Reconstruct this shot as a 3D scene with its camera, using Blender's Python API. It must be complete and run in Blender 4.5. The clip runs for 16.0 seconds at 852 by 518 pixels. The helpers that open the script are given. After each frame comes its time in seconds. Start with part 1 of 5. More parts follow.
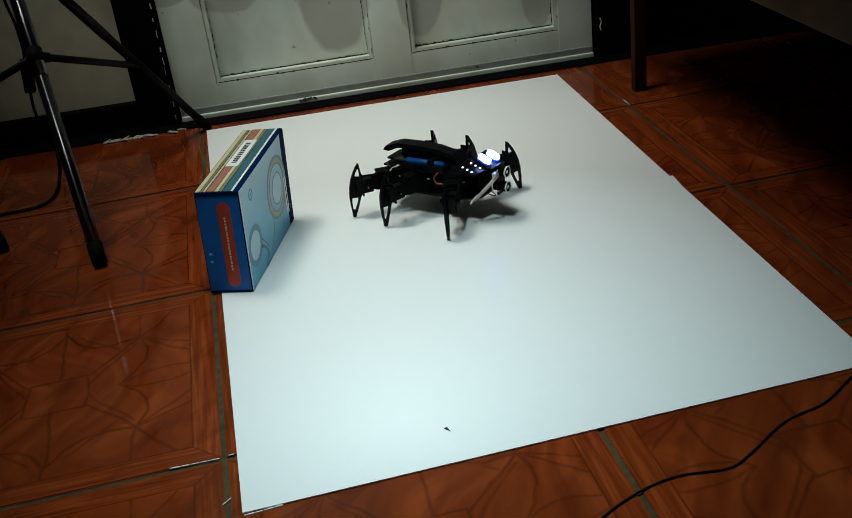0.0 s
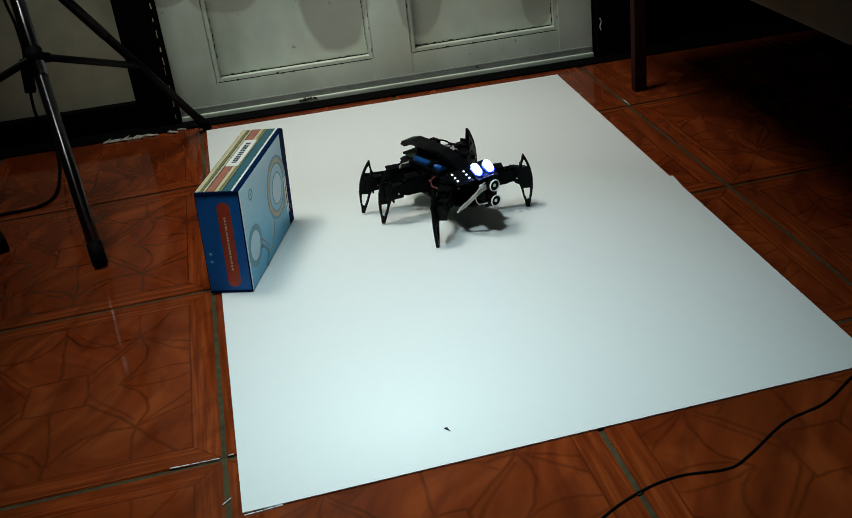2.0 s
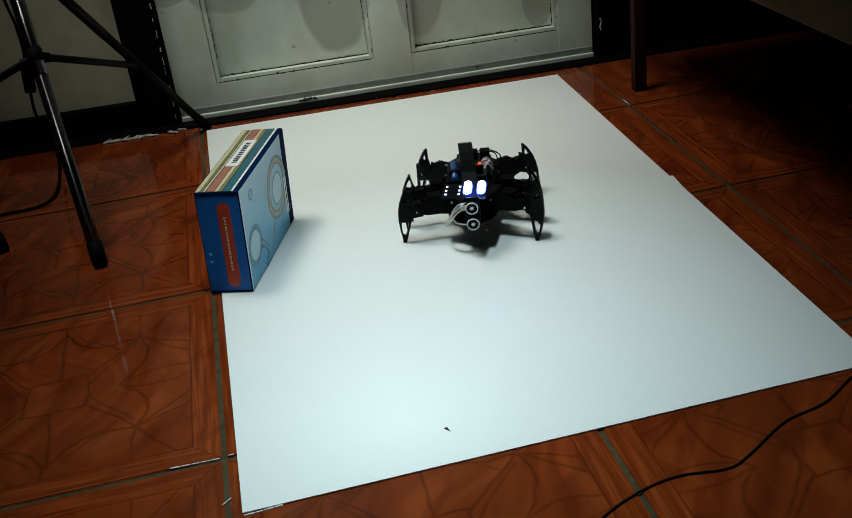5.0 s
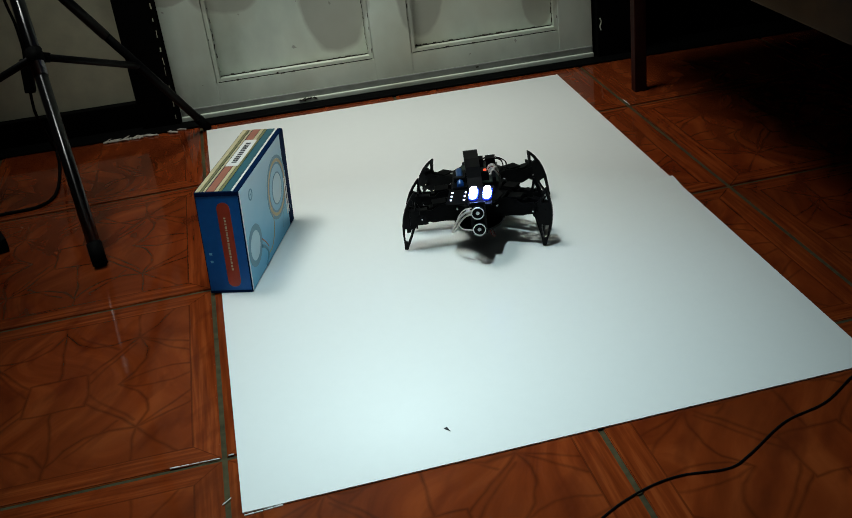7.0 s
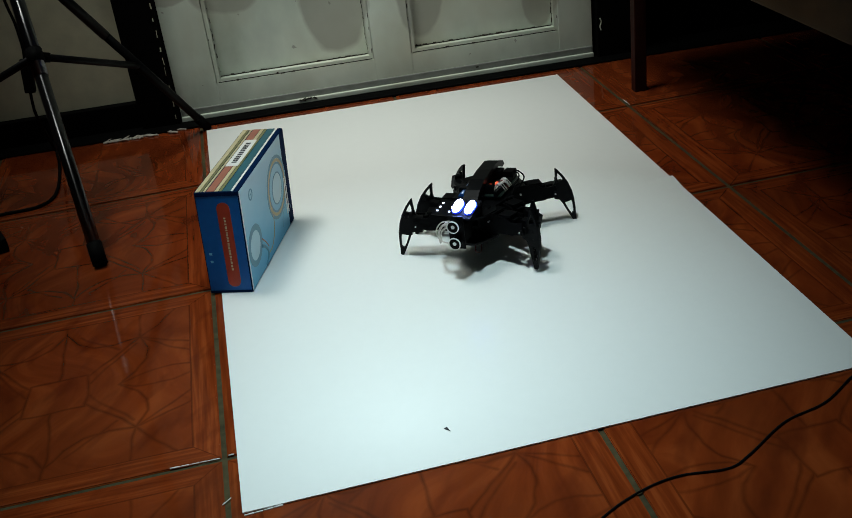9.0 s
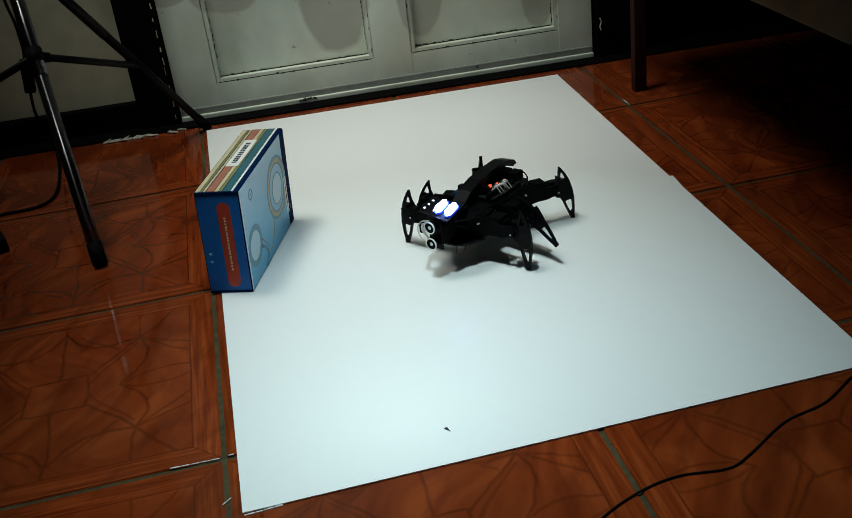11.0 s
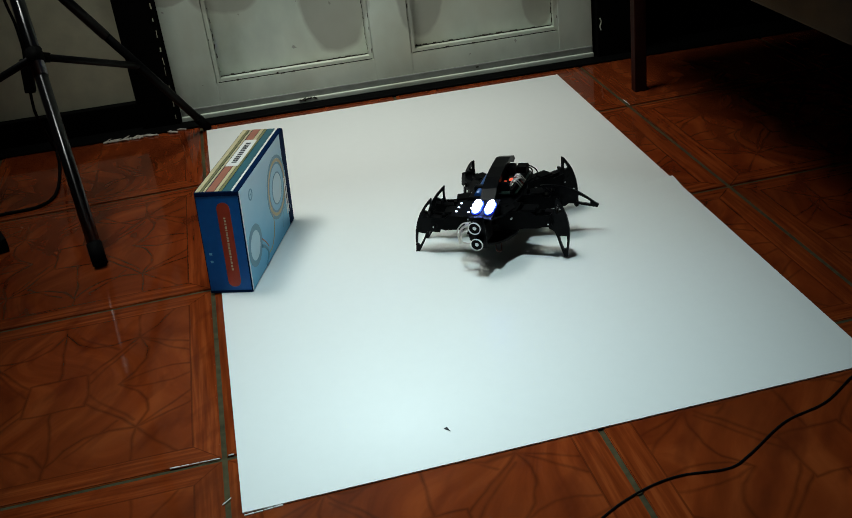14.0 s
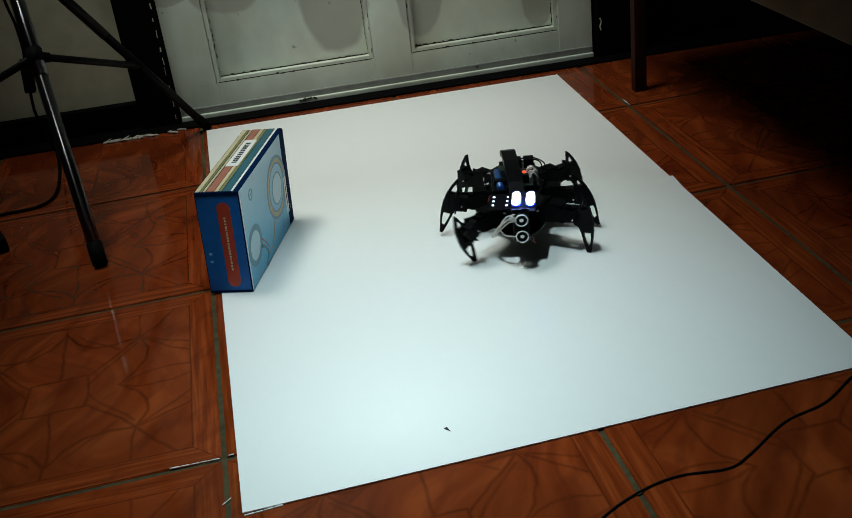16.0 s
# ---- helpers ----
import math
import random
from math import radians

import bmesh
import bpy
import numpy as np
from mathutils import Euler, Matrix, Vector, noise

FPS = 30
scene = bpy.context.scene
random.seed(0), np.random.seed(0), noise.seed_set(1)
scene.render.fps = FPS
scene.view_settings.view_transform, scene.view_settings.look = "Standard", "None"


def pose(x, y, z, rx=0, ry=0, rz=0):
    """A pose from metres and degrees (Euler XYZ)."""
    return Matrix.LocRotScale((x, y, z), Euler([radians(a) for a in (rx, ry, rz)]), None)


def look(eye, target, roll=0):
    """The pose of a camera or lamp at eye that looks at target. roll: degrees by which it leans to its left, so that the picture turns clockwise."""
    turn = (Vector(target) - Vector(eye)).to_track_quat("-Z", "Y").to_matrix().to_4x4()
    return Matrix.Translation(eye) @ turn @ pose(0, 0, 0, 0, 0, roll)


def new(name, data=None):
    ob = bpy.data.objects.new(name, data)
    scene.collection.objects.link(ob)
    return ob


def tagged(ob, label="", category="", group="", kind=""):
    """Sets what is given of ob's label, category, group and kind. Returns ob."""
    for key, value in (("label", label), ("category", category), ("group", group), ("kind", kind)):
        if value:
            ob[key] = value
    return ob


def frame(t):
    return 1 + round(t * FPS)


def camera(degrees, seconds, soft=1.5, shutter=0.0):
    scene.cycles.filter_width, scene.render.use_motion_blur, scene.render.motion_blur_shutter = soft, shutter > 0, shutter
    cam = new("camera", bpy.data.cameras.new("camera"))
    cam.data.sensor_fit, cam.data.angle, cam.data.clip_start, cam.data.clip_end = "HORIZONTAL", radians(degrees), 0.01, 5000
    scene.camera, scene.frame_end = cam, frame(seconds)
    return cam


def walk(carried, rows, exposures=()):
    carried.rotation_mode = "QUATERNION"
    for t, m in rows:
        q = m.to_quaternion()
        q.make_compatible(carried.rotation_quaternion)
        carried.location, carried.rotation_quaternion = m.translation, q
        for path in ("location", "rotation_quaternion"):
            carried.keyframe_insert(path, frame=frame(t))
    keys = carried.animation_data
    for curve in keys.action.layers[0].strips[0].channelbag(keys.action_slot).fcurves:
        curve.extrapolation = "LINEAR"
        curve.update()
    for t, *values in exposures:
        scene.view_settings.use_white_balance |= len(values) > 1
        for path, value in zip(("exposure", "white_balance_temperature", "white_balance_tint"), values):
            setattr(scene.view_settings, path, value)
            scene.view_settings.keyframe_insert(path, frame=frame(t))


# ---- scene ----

# ---------------------------------------------------------------- camera
cam = camera(45.14, 16.0, soft=0.9, shutter=0.6)
EYE = Vector((0.1001, -0.9321, 0.6960))
PITCH, YAW = 27.978, 9.122
AIM = EYE + Vector((math.sin(radians(YAW)) * math.cos(radians(PITCH)),
                    math.cos(radians(YAW)) * math.cos(radians(PITCH)), -math.sin(radians(PITCH))))
VIEW = look(EYE, AIM, -7.084)
walk(cam, [(0.0, VIEW), (16.0, VIEW)])
scene.view_settings.exposure = 0.0

# ---------------------------------------------------------------- light
world = bpy.data.worlds.new("night_room")
scene.world = world
world.use_nodes = True
world.node_tree.nodes["Background"].inputs["Color"].default_value = (0.02, 0.024, 0.03, 1)
world.node_tree.nodes["Background"].inputs["Strength"].default_value = 0.1


def area_lamp(name, eye, target, size, watts, color, spread=180):
    d = bpy.data.lights.new(name, "AREA")
    d.shape, d.size, d.energy, d.color = "DISK", size, watts, color
    d.spread = radians(spread)
    ob = new(name, d)
    ob.matrix_world = look(eye, target)
    return ob


# a small hard cool lamp overhead, and a soft one far over on the left
area_lamp("overhead_light", (0.22, 0.13, 1.35), (0.20, -0.01, 0), 0.024, 1.9, (0.76, 0.98, 1.02), 58)
area_lamp("side_light", (-0.20, 0.75, 1.95), (0.34, 0.83, 0), 0.70, 2.75, (0.94, 1.0, 0.94), 48)


# ---------------------------------------------------------------- materials
class Nodes:
    """A short way to write a node tree."""

    def __init__(self, name):
        self.mat = bpy.data.materials.new(name)
        self.mat.use_nodes = True
        self.tree = self.mat.node_tree
        self.bsdf = self.tree.nodes["Principled BSDF"]

    def put(self, where, value):
        if isinstance(value, bpy.types.NodeSocket):
            self.tree.links.new(value, where)
        elif value is not None:
            where.default_value = value

    def node(self, kind, ins=(), out=0, **attrs):
        n = self.tree.nodes.new(kind)
        if "operation" in attrs:
            n.operation = attrs["operation"]
        if "use_clamp" in attrs:
            n.use_clamp = attrs["use_clamp"]
        if "feature" in attrs:
            n.feature = attrs["feature"]
        if "rotation_type" in attrs:
            n.rotation_type = attrs["rotation_type"]
        for k, v in dict(ins).items():
            self.put(n.inputs[k], v)
        return n.outputs[out]

    def math(self, op, a, b=None, c=None, clamp=False):
        return self.node("ShaderNodeMath", {i: v for i, v in enumerate((a, b, c)) if v is not None}, operation=op, use_clamp=clamp)

    def noise(self, scale, detail=4, vector=None, rough=0.55):
        ins = {"Scale": scale, "Detail": detail, "Roughness": rough}
        if vector is not None:
            ins["Vector"] = vector
        return self.node("ShaderNodeTexNoise", ins)

    def coords(self, which="Object"):
        return self.node("ShaderNodeTexCoord", out={"Generated": 0, "Normal": 1, "UV": 2, "Object": 3}[which])

    def mapping(self, vector, scale=(1, 1, 1), loc=(0, 0, 0), rot=(0, 0, 0)):
        return self.node("ShaderNodeMapping", {"Vector": vector, "Scale": scale, "Location": loc, "Rotation": rot})

    def mix(self, fac, a, b, mode="MIX"):
        n = self.tree.nodes.new("ShaderNodeMix")
        n.data_type, n.blend_type = "RGBA", mode
        for i, v in ((0, fac), (6, a), (7, b)):
            self.put(n.inputs[i], v)
        return n.outputs[2]

    def ramp(self, fac, stops):
        n = self.tree.nodes.new("ShaderNodeValToRGB")
        self.put(n.inputs[0], fac)
        e = n.color_ramp.elements
        while len(e) < len(stops):
            e.new(0.5)
        for el, (p, c) in zip(e, stops):
            el.position, el.color = p, (*c, 1) if len(c) == 3 else c
        return n.outputs[0]

    def bump(self, height, strength=0.3, dist=0.001):
        self.put(self.bsdf.inputs["Normal"], self.node("ShaderNodeBump", {"Height": height, "Strength": strength, "Distance": dist}))

    def finish(self, color=None, rough=0.5, metal=0.0, spec=None):
        self.put(self.bsdf.inputs["Base Color"], (*color, 1) if isinstance(color, tuple) else color)
        self.put(self.bsdf.inputs["Roughness"], rough)
        self.put(self.bsdf.inputs["Metallic"], metal)
        if spec is not None:
            self.put(self.bsdf.inputs["Specular IOR Level"], spec)
        return self.mat


def worn(name, color, rough=0.5, metal=0.0, grain=60, amount=0.25, spec=None, bump=0.1):
    """Plain stuff with fine grain and larger stains."""
    n = Nodes(name)
    co = n.coords()
    fine, wide = n.noise(grain, 5, co), n.noise(grain / 9, 3, co)
    f = n.math("MULTIPLY_ADD", fine, 0.5, n.math("MULTIPLY", wide, 0.5))
    dark = tuple(c * (1 - amount) for c in color)
    light = tuple(min(1, c * (1 + amount)) for c in color)
    col = n.ramp(f, [(0.3, dark), (0.7, light)])
    n.bump(fine, bump, 0.0005)
    r = n.math("MULTIPLY_ADD", wide, 0.2, rough - 0.1)
    return n.finish(col, r, metal, spec)


def glow(name, color, strength):
    n = Nodes(name)
    n.put(n.bsdf.inputs["Emission Color"], (*color, 1))
    n.put(n.bsdf.inputs["Emission Strength"], strength)
    return n.finish(color, 0.4)


def tile_material():
    """Glazed brown tile printed with an inlaid wood look: a striped border round a field of bent and straight seams."""
    n = Nodes("tile_glaze")
    co = n.coords()
    rnd = n.node("ShaderNodeObjectInfo", out="Random")
    place = n.node("ShaderNodeNewGeometry", out="Position")
    xyz = n.tree.nodes.new("ShaderNodeSeparateXYZ")
    n.put(xyz.inputs[0], co)
    ax, ay = n.math("ABSOLUTE", xyz.outputs[0]), n.math("ABSOLUTE", xyz.outputs[1])
    edge = n.math("MAXIMUM", ax, ay)
    # the field is drawn in one quarter and mirrored, on a slightly wavering plane
    drift = n.node("ShaderNodeTexNoise", {"Vector": place, "Scale": 11.0, "Detail": 2.0}, out="Color")
    drift = n.node("ShaderNodeVectorMath", {0: drift, 1: (0.5, 0.5, 0.5)}, operation="SUBTRACT")
    bent = n.node("ShaderNodeVectorMath", {0: co, 1: n.node("ShaderNodeVectorMath", {0: drift, "Scale": 0.022}, operation="SCALE")}, operation="ADD")
    quarter = n.node("ShaderNodeVectorMath", {0: n.node("ShaderNodeVectorMath", {0: bent}, operation="ABSOLUTE"), 1: (1, 1, 0)}, operation="MULTIPLY")

    def segment(p, q):
        d = Vector((q[0] - p[0], q[1] - p[1], 0))
        rel = n.node("ShaderNodeVectorMath", {0: quarter, 1: (*p, 0)}, operation="SUBTRACT")
        dot = n.node("ShaderNodeVectorMath", {0: rel, 1: tuple(d / d.length_squared)}, out="Value", operation="DOT_PRODUCT")
        on = n.node("ShaderNodeVectorMath", {0: tuple(d), "Scale": n.math("ADD", dot, 0.0, clamp=True)}, operation="SCALE")
        return n.node("ShaderNodeVectorMath", {0: rel, 1: on}, out="Value", operation="DISTANCE")

    def arc(p, q, r):
        """The part of a circle through p and q that lies between them, as a few chords."""
        a, c = Vector(p), Vector(q)
        side = Vector((a.y - c.y, c.x - a.x)).normalized() * r
        pts = [a.lerp(c, k / 4) + side * (1 - (k / 2 - 1) ** 2) for k in range(5)]
        out = None
        for u, v in zip(pts, pts[1:]):
            s = segment(tuple(u), tuple(v))
            out = s if out is None else n.math("MINIMUM", out, s)
        return out

    knot = (0.100, 0.105)
    strong = [arc((0.0, 0.146), knot, -0.024), arc(knot, (0.078, 0.0), 0.022),
              segment((0.036, 0.036), (0.036, 0.0)), segment((0.036, 0.036), (0.0, 0.036)),
              segment((0.036, 0.030), knot), segment((0.0, 0.036), (0.0, 0.166))]
    weak = [segment((0.038, 0.012), (0.095, 0.090)), segment(knot, (0.166, 0.046)), segment(knot, (0.166, 0.072)), segment(knot, (0.098, 0.166)),
            segment(knot, (0.150, 0.166)), segment((0.020, 0.135), (0.075, 0.085)), arc((0.078, 0.0), (0.166, 0.010), 0.012)]

    def drawn(lines, width):
        d = lines[0]
        for s in lines[1:]:
            d = n.math("MINIMUM", d, s)
        return n.math("SUBTRACT", 1.0, n.math("MULTIPLY", d, 1 / width, clamp=True), clamp=True)

    field = n.math("LESS_THAN", edge, 0.166)
    border = n.math("SUBTRACT", 1.0, field)
    fade = n.math("MULTIPLY_ADD", n.noise(24.0, 3, place), 1.6, 0.10, clamp=True)
    seams = n.math("MULTIPLY", n.math("MULTIPLY", field, fade), n.math("MAXIMUM", drawn(strong, 0.0036), n.math("MULTIPLY", drawn(weak, 0.0034), 0.85)))
    line = n.math("LESS_THAN", n.math("ABSOLUTE", n.math("SUBTRACT", edge, 0.166)), 0.0011)
    mitre = n.math("MULTIPLY", border, n.math("LESS_THAN", n.math("ABSOLUTE", n.math("SUBTRACT", ax, ay)), 0.0010))
    lines = n.math("MAXIMUM", seams, n.math("MULTIPLY", n.math("MAXIMUM", line, mitre), 0.75))
    # wood grain that swings slowly over the field, and runs along the border
    turn = n.math("MULTIPLY", n.noise(5.0, 0, place), 3.2)
    spun = n.node("ShaderNodeVectorRotate", {"Vector": co, "Angle": turn}, rotation_type="Z_AXIS")
    grain = n.noise(1.0, 5, n.mapping(spun, (5, 24, 1)), 0.5)
    along = n.math("GREATER_THAN", ax, ay)
    vx = n.noise(1.0, 4, n.mapping(place, (150, 7, 1)), 0.5)
    vy = n.noise(1.0, 4, n.mapping(place, (7, 150, 1)), 0.5)
    stripes = n.math("ADD", n.math("MULTIPLY", along, vx), n.math("MULTIPLY", n.math("SUBTRACT", 1.0, along), vy))
    grain_all = n.math("ADD", n.math("MULTIPLY", border, stripes), n.math("MULTIPLY", field, grain))
    wood = n.ramp(grain_all, [(0.28, (0.095, 0.0125, 0.0026)), (0.50, (0.190, 0.0295, 0.0060)), (0.74, (0.325, 0.066, 0.0150))])
    wood = n.mix(n.math("MULTIPLY", lines, 0.70), wood, (0.036, 0.0052, 0.0015, 1))
    # broad reddish flames and dull patches
    flame = n.noise(1.0, 3, n.mapping(n.node("ShaderNodeVectorRotate", {"Vector": place, "Angle": 0.6}, rotation_type="Z_AXIS"), (22, 8, 1)), 0.55)
    wood = n.mix(n.math("MULTIPLY", n.math("SUBTRACT", flame, 0.53, clamp=True), 4.0, clamp=True), wood, (0.075, 0.0084, 0.0026, 1))
    grime = n.noise(5.0, 4, place)
    wood = n.mix(n.math("MULTIPLY", n.math("SUBTRACT", grime, 0.36, clamp=True), 1.2), wood, (0.085, 0.0205, 0.0058, 1))
    wood = n.mix(n.math("MULTIPLY", rnd, 0.15), wood, (0.115, 0.027, 0.010, 1))
    n.bump(n.noise(40, 2, place), 0.025, 0.0004)
    return n.finish(wood, n.math("MULTIPLY_ADD", grime, 0.08, 0.025), 0.0, 0.5)


def paper_material():
    n = Nodes("white_card")
    co = n.coords()
    fine, mid = n.noise(420, 4, co), n.noise(60, 5, co, 0.7)
    col = n.ramp(mid, [(0.1, (0.755, 0.765, 0.745)), (0.9, (0.780, 0.790, 0.770))])
    n.bump(fine, 0.05, 0.0002)
    return n.finish(col, 0.30, 0.0, 0.35)


def door_paint():
    n = Nodes("old_white_paint")
    co = n.coords()
    stain, fine = n.noise(5.0, 6, n.mapping(co, (1.0, 1.0, 0.55))), n.noise(70, 5, co)
    col = n.ramp(stain, [(0.32, (0.42, 0.47, 0.38)), (0.48, (0.62, 0.69, 0.59)), (0.64, (0.76, 0.82, 0.71))])
    # broad yellowed and greyed patches of old paint
    tint = n.noise(3.2, 4, co, 0.6)
    col = n.mix(n.math("MULTIPLY", n.math("SUBTRACT", tint, 0.46, clamp=True), 3.0, clamp=True), col, (0.56, 0.55, 0.43, 1))
    col = n.mix(n.math("MULTIPLY", n.math("SUBTRACT", 0.46, tint, clamp=True), 3.0, clamp=True), col, (0.44, 0.49, 0.45, 1))
    # grey patches with rounded edges: place (x, z), radii, and how strong
    wob = n.node("ShaderNodeVectorMath", {0: n.node("ShaderNodeTexNoise", {"Vector": co, "Scale": 14.0, "Detail": 3.0}, out="Color"), 1: (0.5, 0.5, 0.5)}, operation="SUBTRACT")
    at = n.node("ShaderNodeVectorMath", {0: co, 1: n.node("ShaderNodeVectorMath", {0: wob, "Scale": 0.022}, operation="SCALE")}, operation="ADD")
    grey_patch = None
    for x, z, rx, rz, k in ((0.020, 0.268, 0.055, 0.030, 0.8), (0.135, 0.262, 0.078, 0.062, 0.9), (0.348, 0.205, 0.072, 0.120, 1.0), (0.300, 0.290, 0.040, 0.110, 0.7),
                            (0.522, 0.185, 0.050, 0.092, 0.9), (0.775, 0.145, 0.040, 0.066, 0.9), (0.180, 0.48, 0.10, 0.09, 0.8), (0.640, 0.40, 0.12, 0.10, 0.8)):
        d = n.node("ShaderNodeVectorMath", {0: n.mapping(at, (1 / rx, 0, 1 / rz), (-x / rx, 0, -z / rz))}, out="Value", operation="LENGTH")
        m = n.math("MULTIPLY", n.math("MULTIPLY", n.math("SUBTRACT", 1.0, d), 9.0, clamp=True), k)
        grey_patch = m if grey_patch is None else n.math("MAXIMUM", grey_patch, m)
    col = n.mix(n.math("MULTIPLY", grey_patch, 0.62), col, (0.30, 0.28, 0.225, 1))
    speck = n.math("GREATER_THAN", n.noise(38, 6, co), 0.70)
    col = n.mix(n.math("MULTIPLY", speck, 0.5), col, (0.16, 0.15, 0.11, 1))
    n.bump(fine, 0.2, 0.0006)
    return n.finish(col, 0.45, 0.0, 0.4)


def turned_metal():
    """Black anodised tube with fine turning marks round its length (the tube's axis is its own z)."""
    n = Nodes("black_stand_metal")
    co = n.coords()
    t = n.tree.nodes.new("ShaderNodeTangent")
    t.direction_type, t.axis = "RADIAL", "Z"
    n.put(n.bsdf.inputs["Tangent"], t.outputs[0])
    n.put(n.bsdf.inputs["Anisotropic"], 0.95)
    n.put(n.bsdf.inputs["Anisotropic Rotation"], 0.25)
    wear = n.noise(30, 4, n.mapping(co, (1, 1, 0.4)))
    col = n.ramp(wear, [(0.3, (0.0016, 0.0016, 0.0020)), (0.7, (0.0030, 0.0030, 0.0034))])
    return n.finish(col, n.math("MULTIPLY_ADD", wear, 0.10, 0.24), 0.0, 1.0)


def front_print_material():
    """Printed card that runs from pale grey-blue at the top to deeper blue at the foot."""
    n = Nodes("pale_blue_carton")
    co = n.coords()
    xyz = n.tree.nodes.new("ShaderNodeSeparateXYZ")
    n.put(xyz.inputs[0], co)
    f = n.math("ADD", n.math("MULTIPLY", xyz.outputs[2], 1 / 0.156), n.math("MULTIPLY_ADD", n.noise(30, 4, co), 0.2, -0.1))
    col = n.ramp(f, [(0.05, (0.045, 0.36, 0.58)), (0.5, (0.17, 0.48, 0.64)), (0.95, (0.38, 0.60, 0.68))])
    n.bump(n.noise(160, 3, co), 0.05, 0.0003)
    return n.finish(col, 0.38)


M_TILE = tile_material()
M_GROUT = worn("grout", (0.052, 0.042, 0.020), 0.85, grain=90, amount=0.6, spec=0.1)
M_PAPER = paper_material()
M_DOOR = door_paint()
M_DIRT_SHADE = worn("moulding_dirt_and_shade", (0.035, 0.030, 0.020), 0.8, grain=90, amount=0.5)
# black paint of the woodwork, and the shade coloured onto wall_north
M_BLACKWOOD_SHADE = worn("black_wood_and_wall_shade", (0.0022, 0.0022, 0.0022), 0.7, grain=40, amount=0.5, spec=0.03)
M_WALL = worn("dusty_plaster", (0.55, 0.54, 0.38), 0.8, grain=25, amount=0.2)
M_ROOM = worn("room_plaster", (0.42, 0.42, 0.40), 0.85, grain=20, amount=0.12)
M_REDWOOD = worn("dark_red_wood", (0.026, 0.0045, 0.0028), 0.5, grain=45, amount=0.5, spec=0.15)
M_DARKWOOD = worn("dark_brown_wood", (0.032, 0.014, 0.0036), 0.6, grain=25, amount=0.6, spec=0.06)
M_STAND = turned_metal()
M_STANDMATT = worn("matt_black_stand_metal", (0.002, 0.002, 0.0022), 0.45, grain=80, amount=0.4, spec=0.08, bump=0.03)
M_RUBBER = worn("black_rubber", (0.003, 0.003, 0.003), 0.7, grain=100, amount=0.4, spec=0.04)
M_ACRYLIC = worn("black_acrylic", (0.0026, 0.0026, 0.0030), 0.36, grain=150, amount=0.3, spec=0.07)
M_SERVO = worn("black_servo_plastic", (0.0018, 0.0018, 0.0020), 0.5, grain=150, amount=0.3, spec=0.04)
M_HEAD = worn("dark_head_plastic", (0.0045, 0.0045, 0.0065), 0.45, grain=150, amount=0.3, spec=0.06)
M_SCREW = worn("steel_screw", (0.55, 0.55, 0.55), 0.35, 1.0, grain=200, amount=0.2)
M_BLUECELL = worn("blue_cell_wrap", (0.004, 0.055, 0.20), 0.3, grain=60, amount=0.15)
M_WHITE = worn("white_plastic", (0.75, 0.75, 0.73), 0.4, grain=100, amount=0.08)
M_WIRE_W = worn("pale_wire", (0.55, 0.50, 0.46), 0.5, grain=100, amount=0.15)
M_WIRE_R = worn("red_wire", (0.16, 0.018, 0.012), 0.5, grain=100, amount=0.2)
M_PCB = worn("dark_green_board", (0.008, 0.018, 0.013), 0.4, grain=150, amount=0.4)
M_LED = glow("blue_white_led", (0.24, 0.36, 1.0), 60.0)
# glow on the bezel stands in for the blue halo round the eyes
M_EYEHALO = glow("blue_halo_glow", (0.02, 0.05, 0.8), 0.35)
M_DOT = glow("small_white_led", (0.75, 0.85, 1.0), 1.6)
M_REDLED = glow("red_led", (1.0, 0.10, 0.045), 1.3)
M_BOXBLUE = worn("blue_carton", (0.004, 0.105, 0.36), 0.42, grain=60, amount=0.2, spec=0.25)
M_BOXNAVY = worn("navy_carton_edge", (0.002, 0.013, 0.050), 0.8, grain=60, amount=0.2, spec=0.03)
M_BOXCYAN = front_print_material()
M_BOXPALE = worn("pale_circle_print", (0.44, 0.64, 0.70), 0.38, grain=40, amount=0.1)
M_BOXTEAL = worn("teal_print", (0.08, 0.25, 0.34), 0.4, grain=40, amount=0.15)
M_BOXPETROL = worn("dark_petrol_print", (0.022, 0.105, 0.135), 0.4, grain=40, amount=0.15)
M_BOXYEL = worn("ochre_print", (0.42, 0.34, 0.16), 0.4, grain=40, amount=0.15)
M_BOXRED = worn("red_print", (0.42, 0.045, 0.018), 0.42, grain=60, amount=0.2)
M_BOXPINK = worn("brown_pink_print", (0.34, 0.12, 0.075), 0.45, grain=60, amount=0.15)
M_BOXCREAM = worn("cream_print", (0.55, 0.47, 0.28), 0.45, grain=60, amount=0.15)
M_BOXOLIVE = worn("olive_print", (0.20, 0.19, 0.07), 0.45, grain=60, amount=0.15)
M_LABEL = worn("white_sticker", (0.78, 0.78, 0.76), 0.4, grain=60, amount=0.05)
M_INK = worn("black_ink", (0.012, 0.012, 0.014), 0.5, grain=60, amount=0.2)


# ---------------------------------------------------------------- mesh tools
def link_mesh(name, bm, material):
    me = bpy.data.meshes.new(name)
    bm.to_mesh(me)
    bm.free()
    for m in (material if isinstance(material, (list, tuple)) else [material]):
        me.materials.append(m)
    return new(name, me)


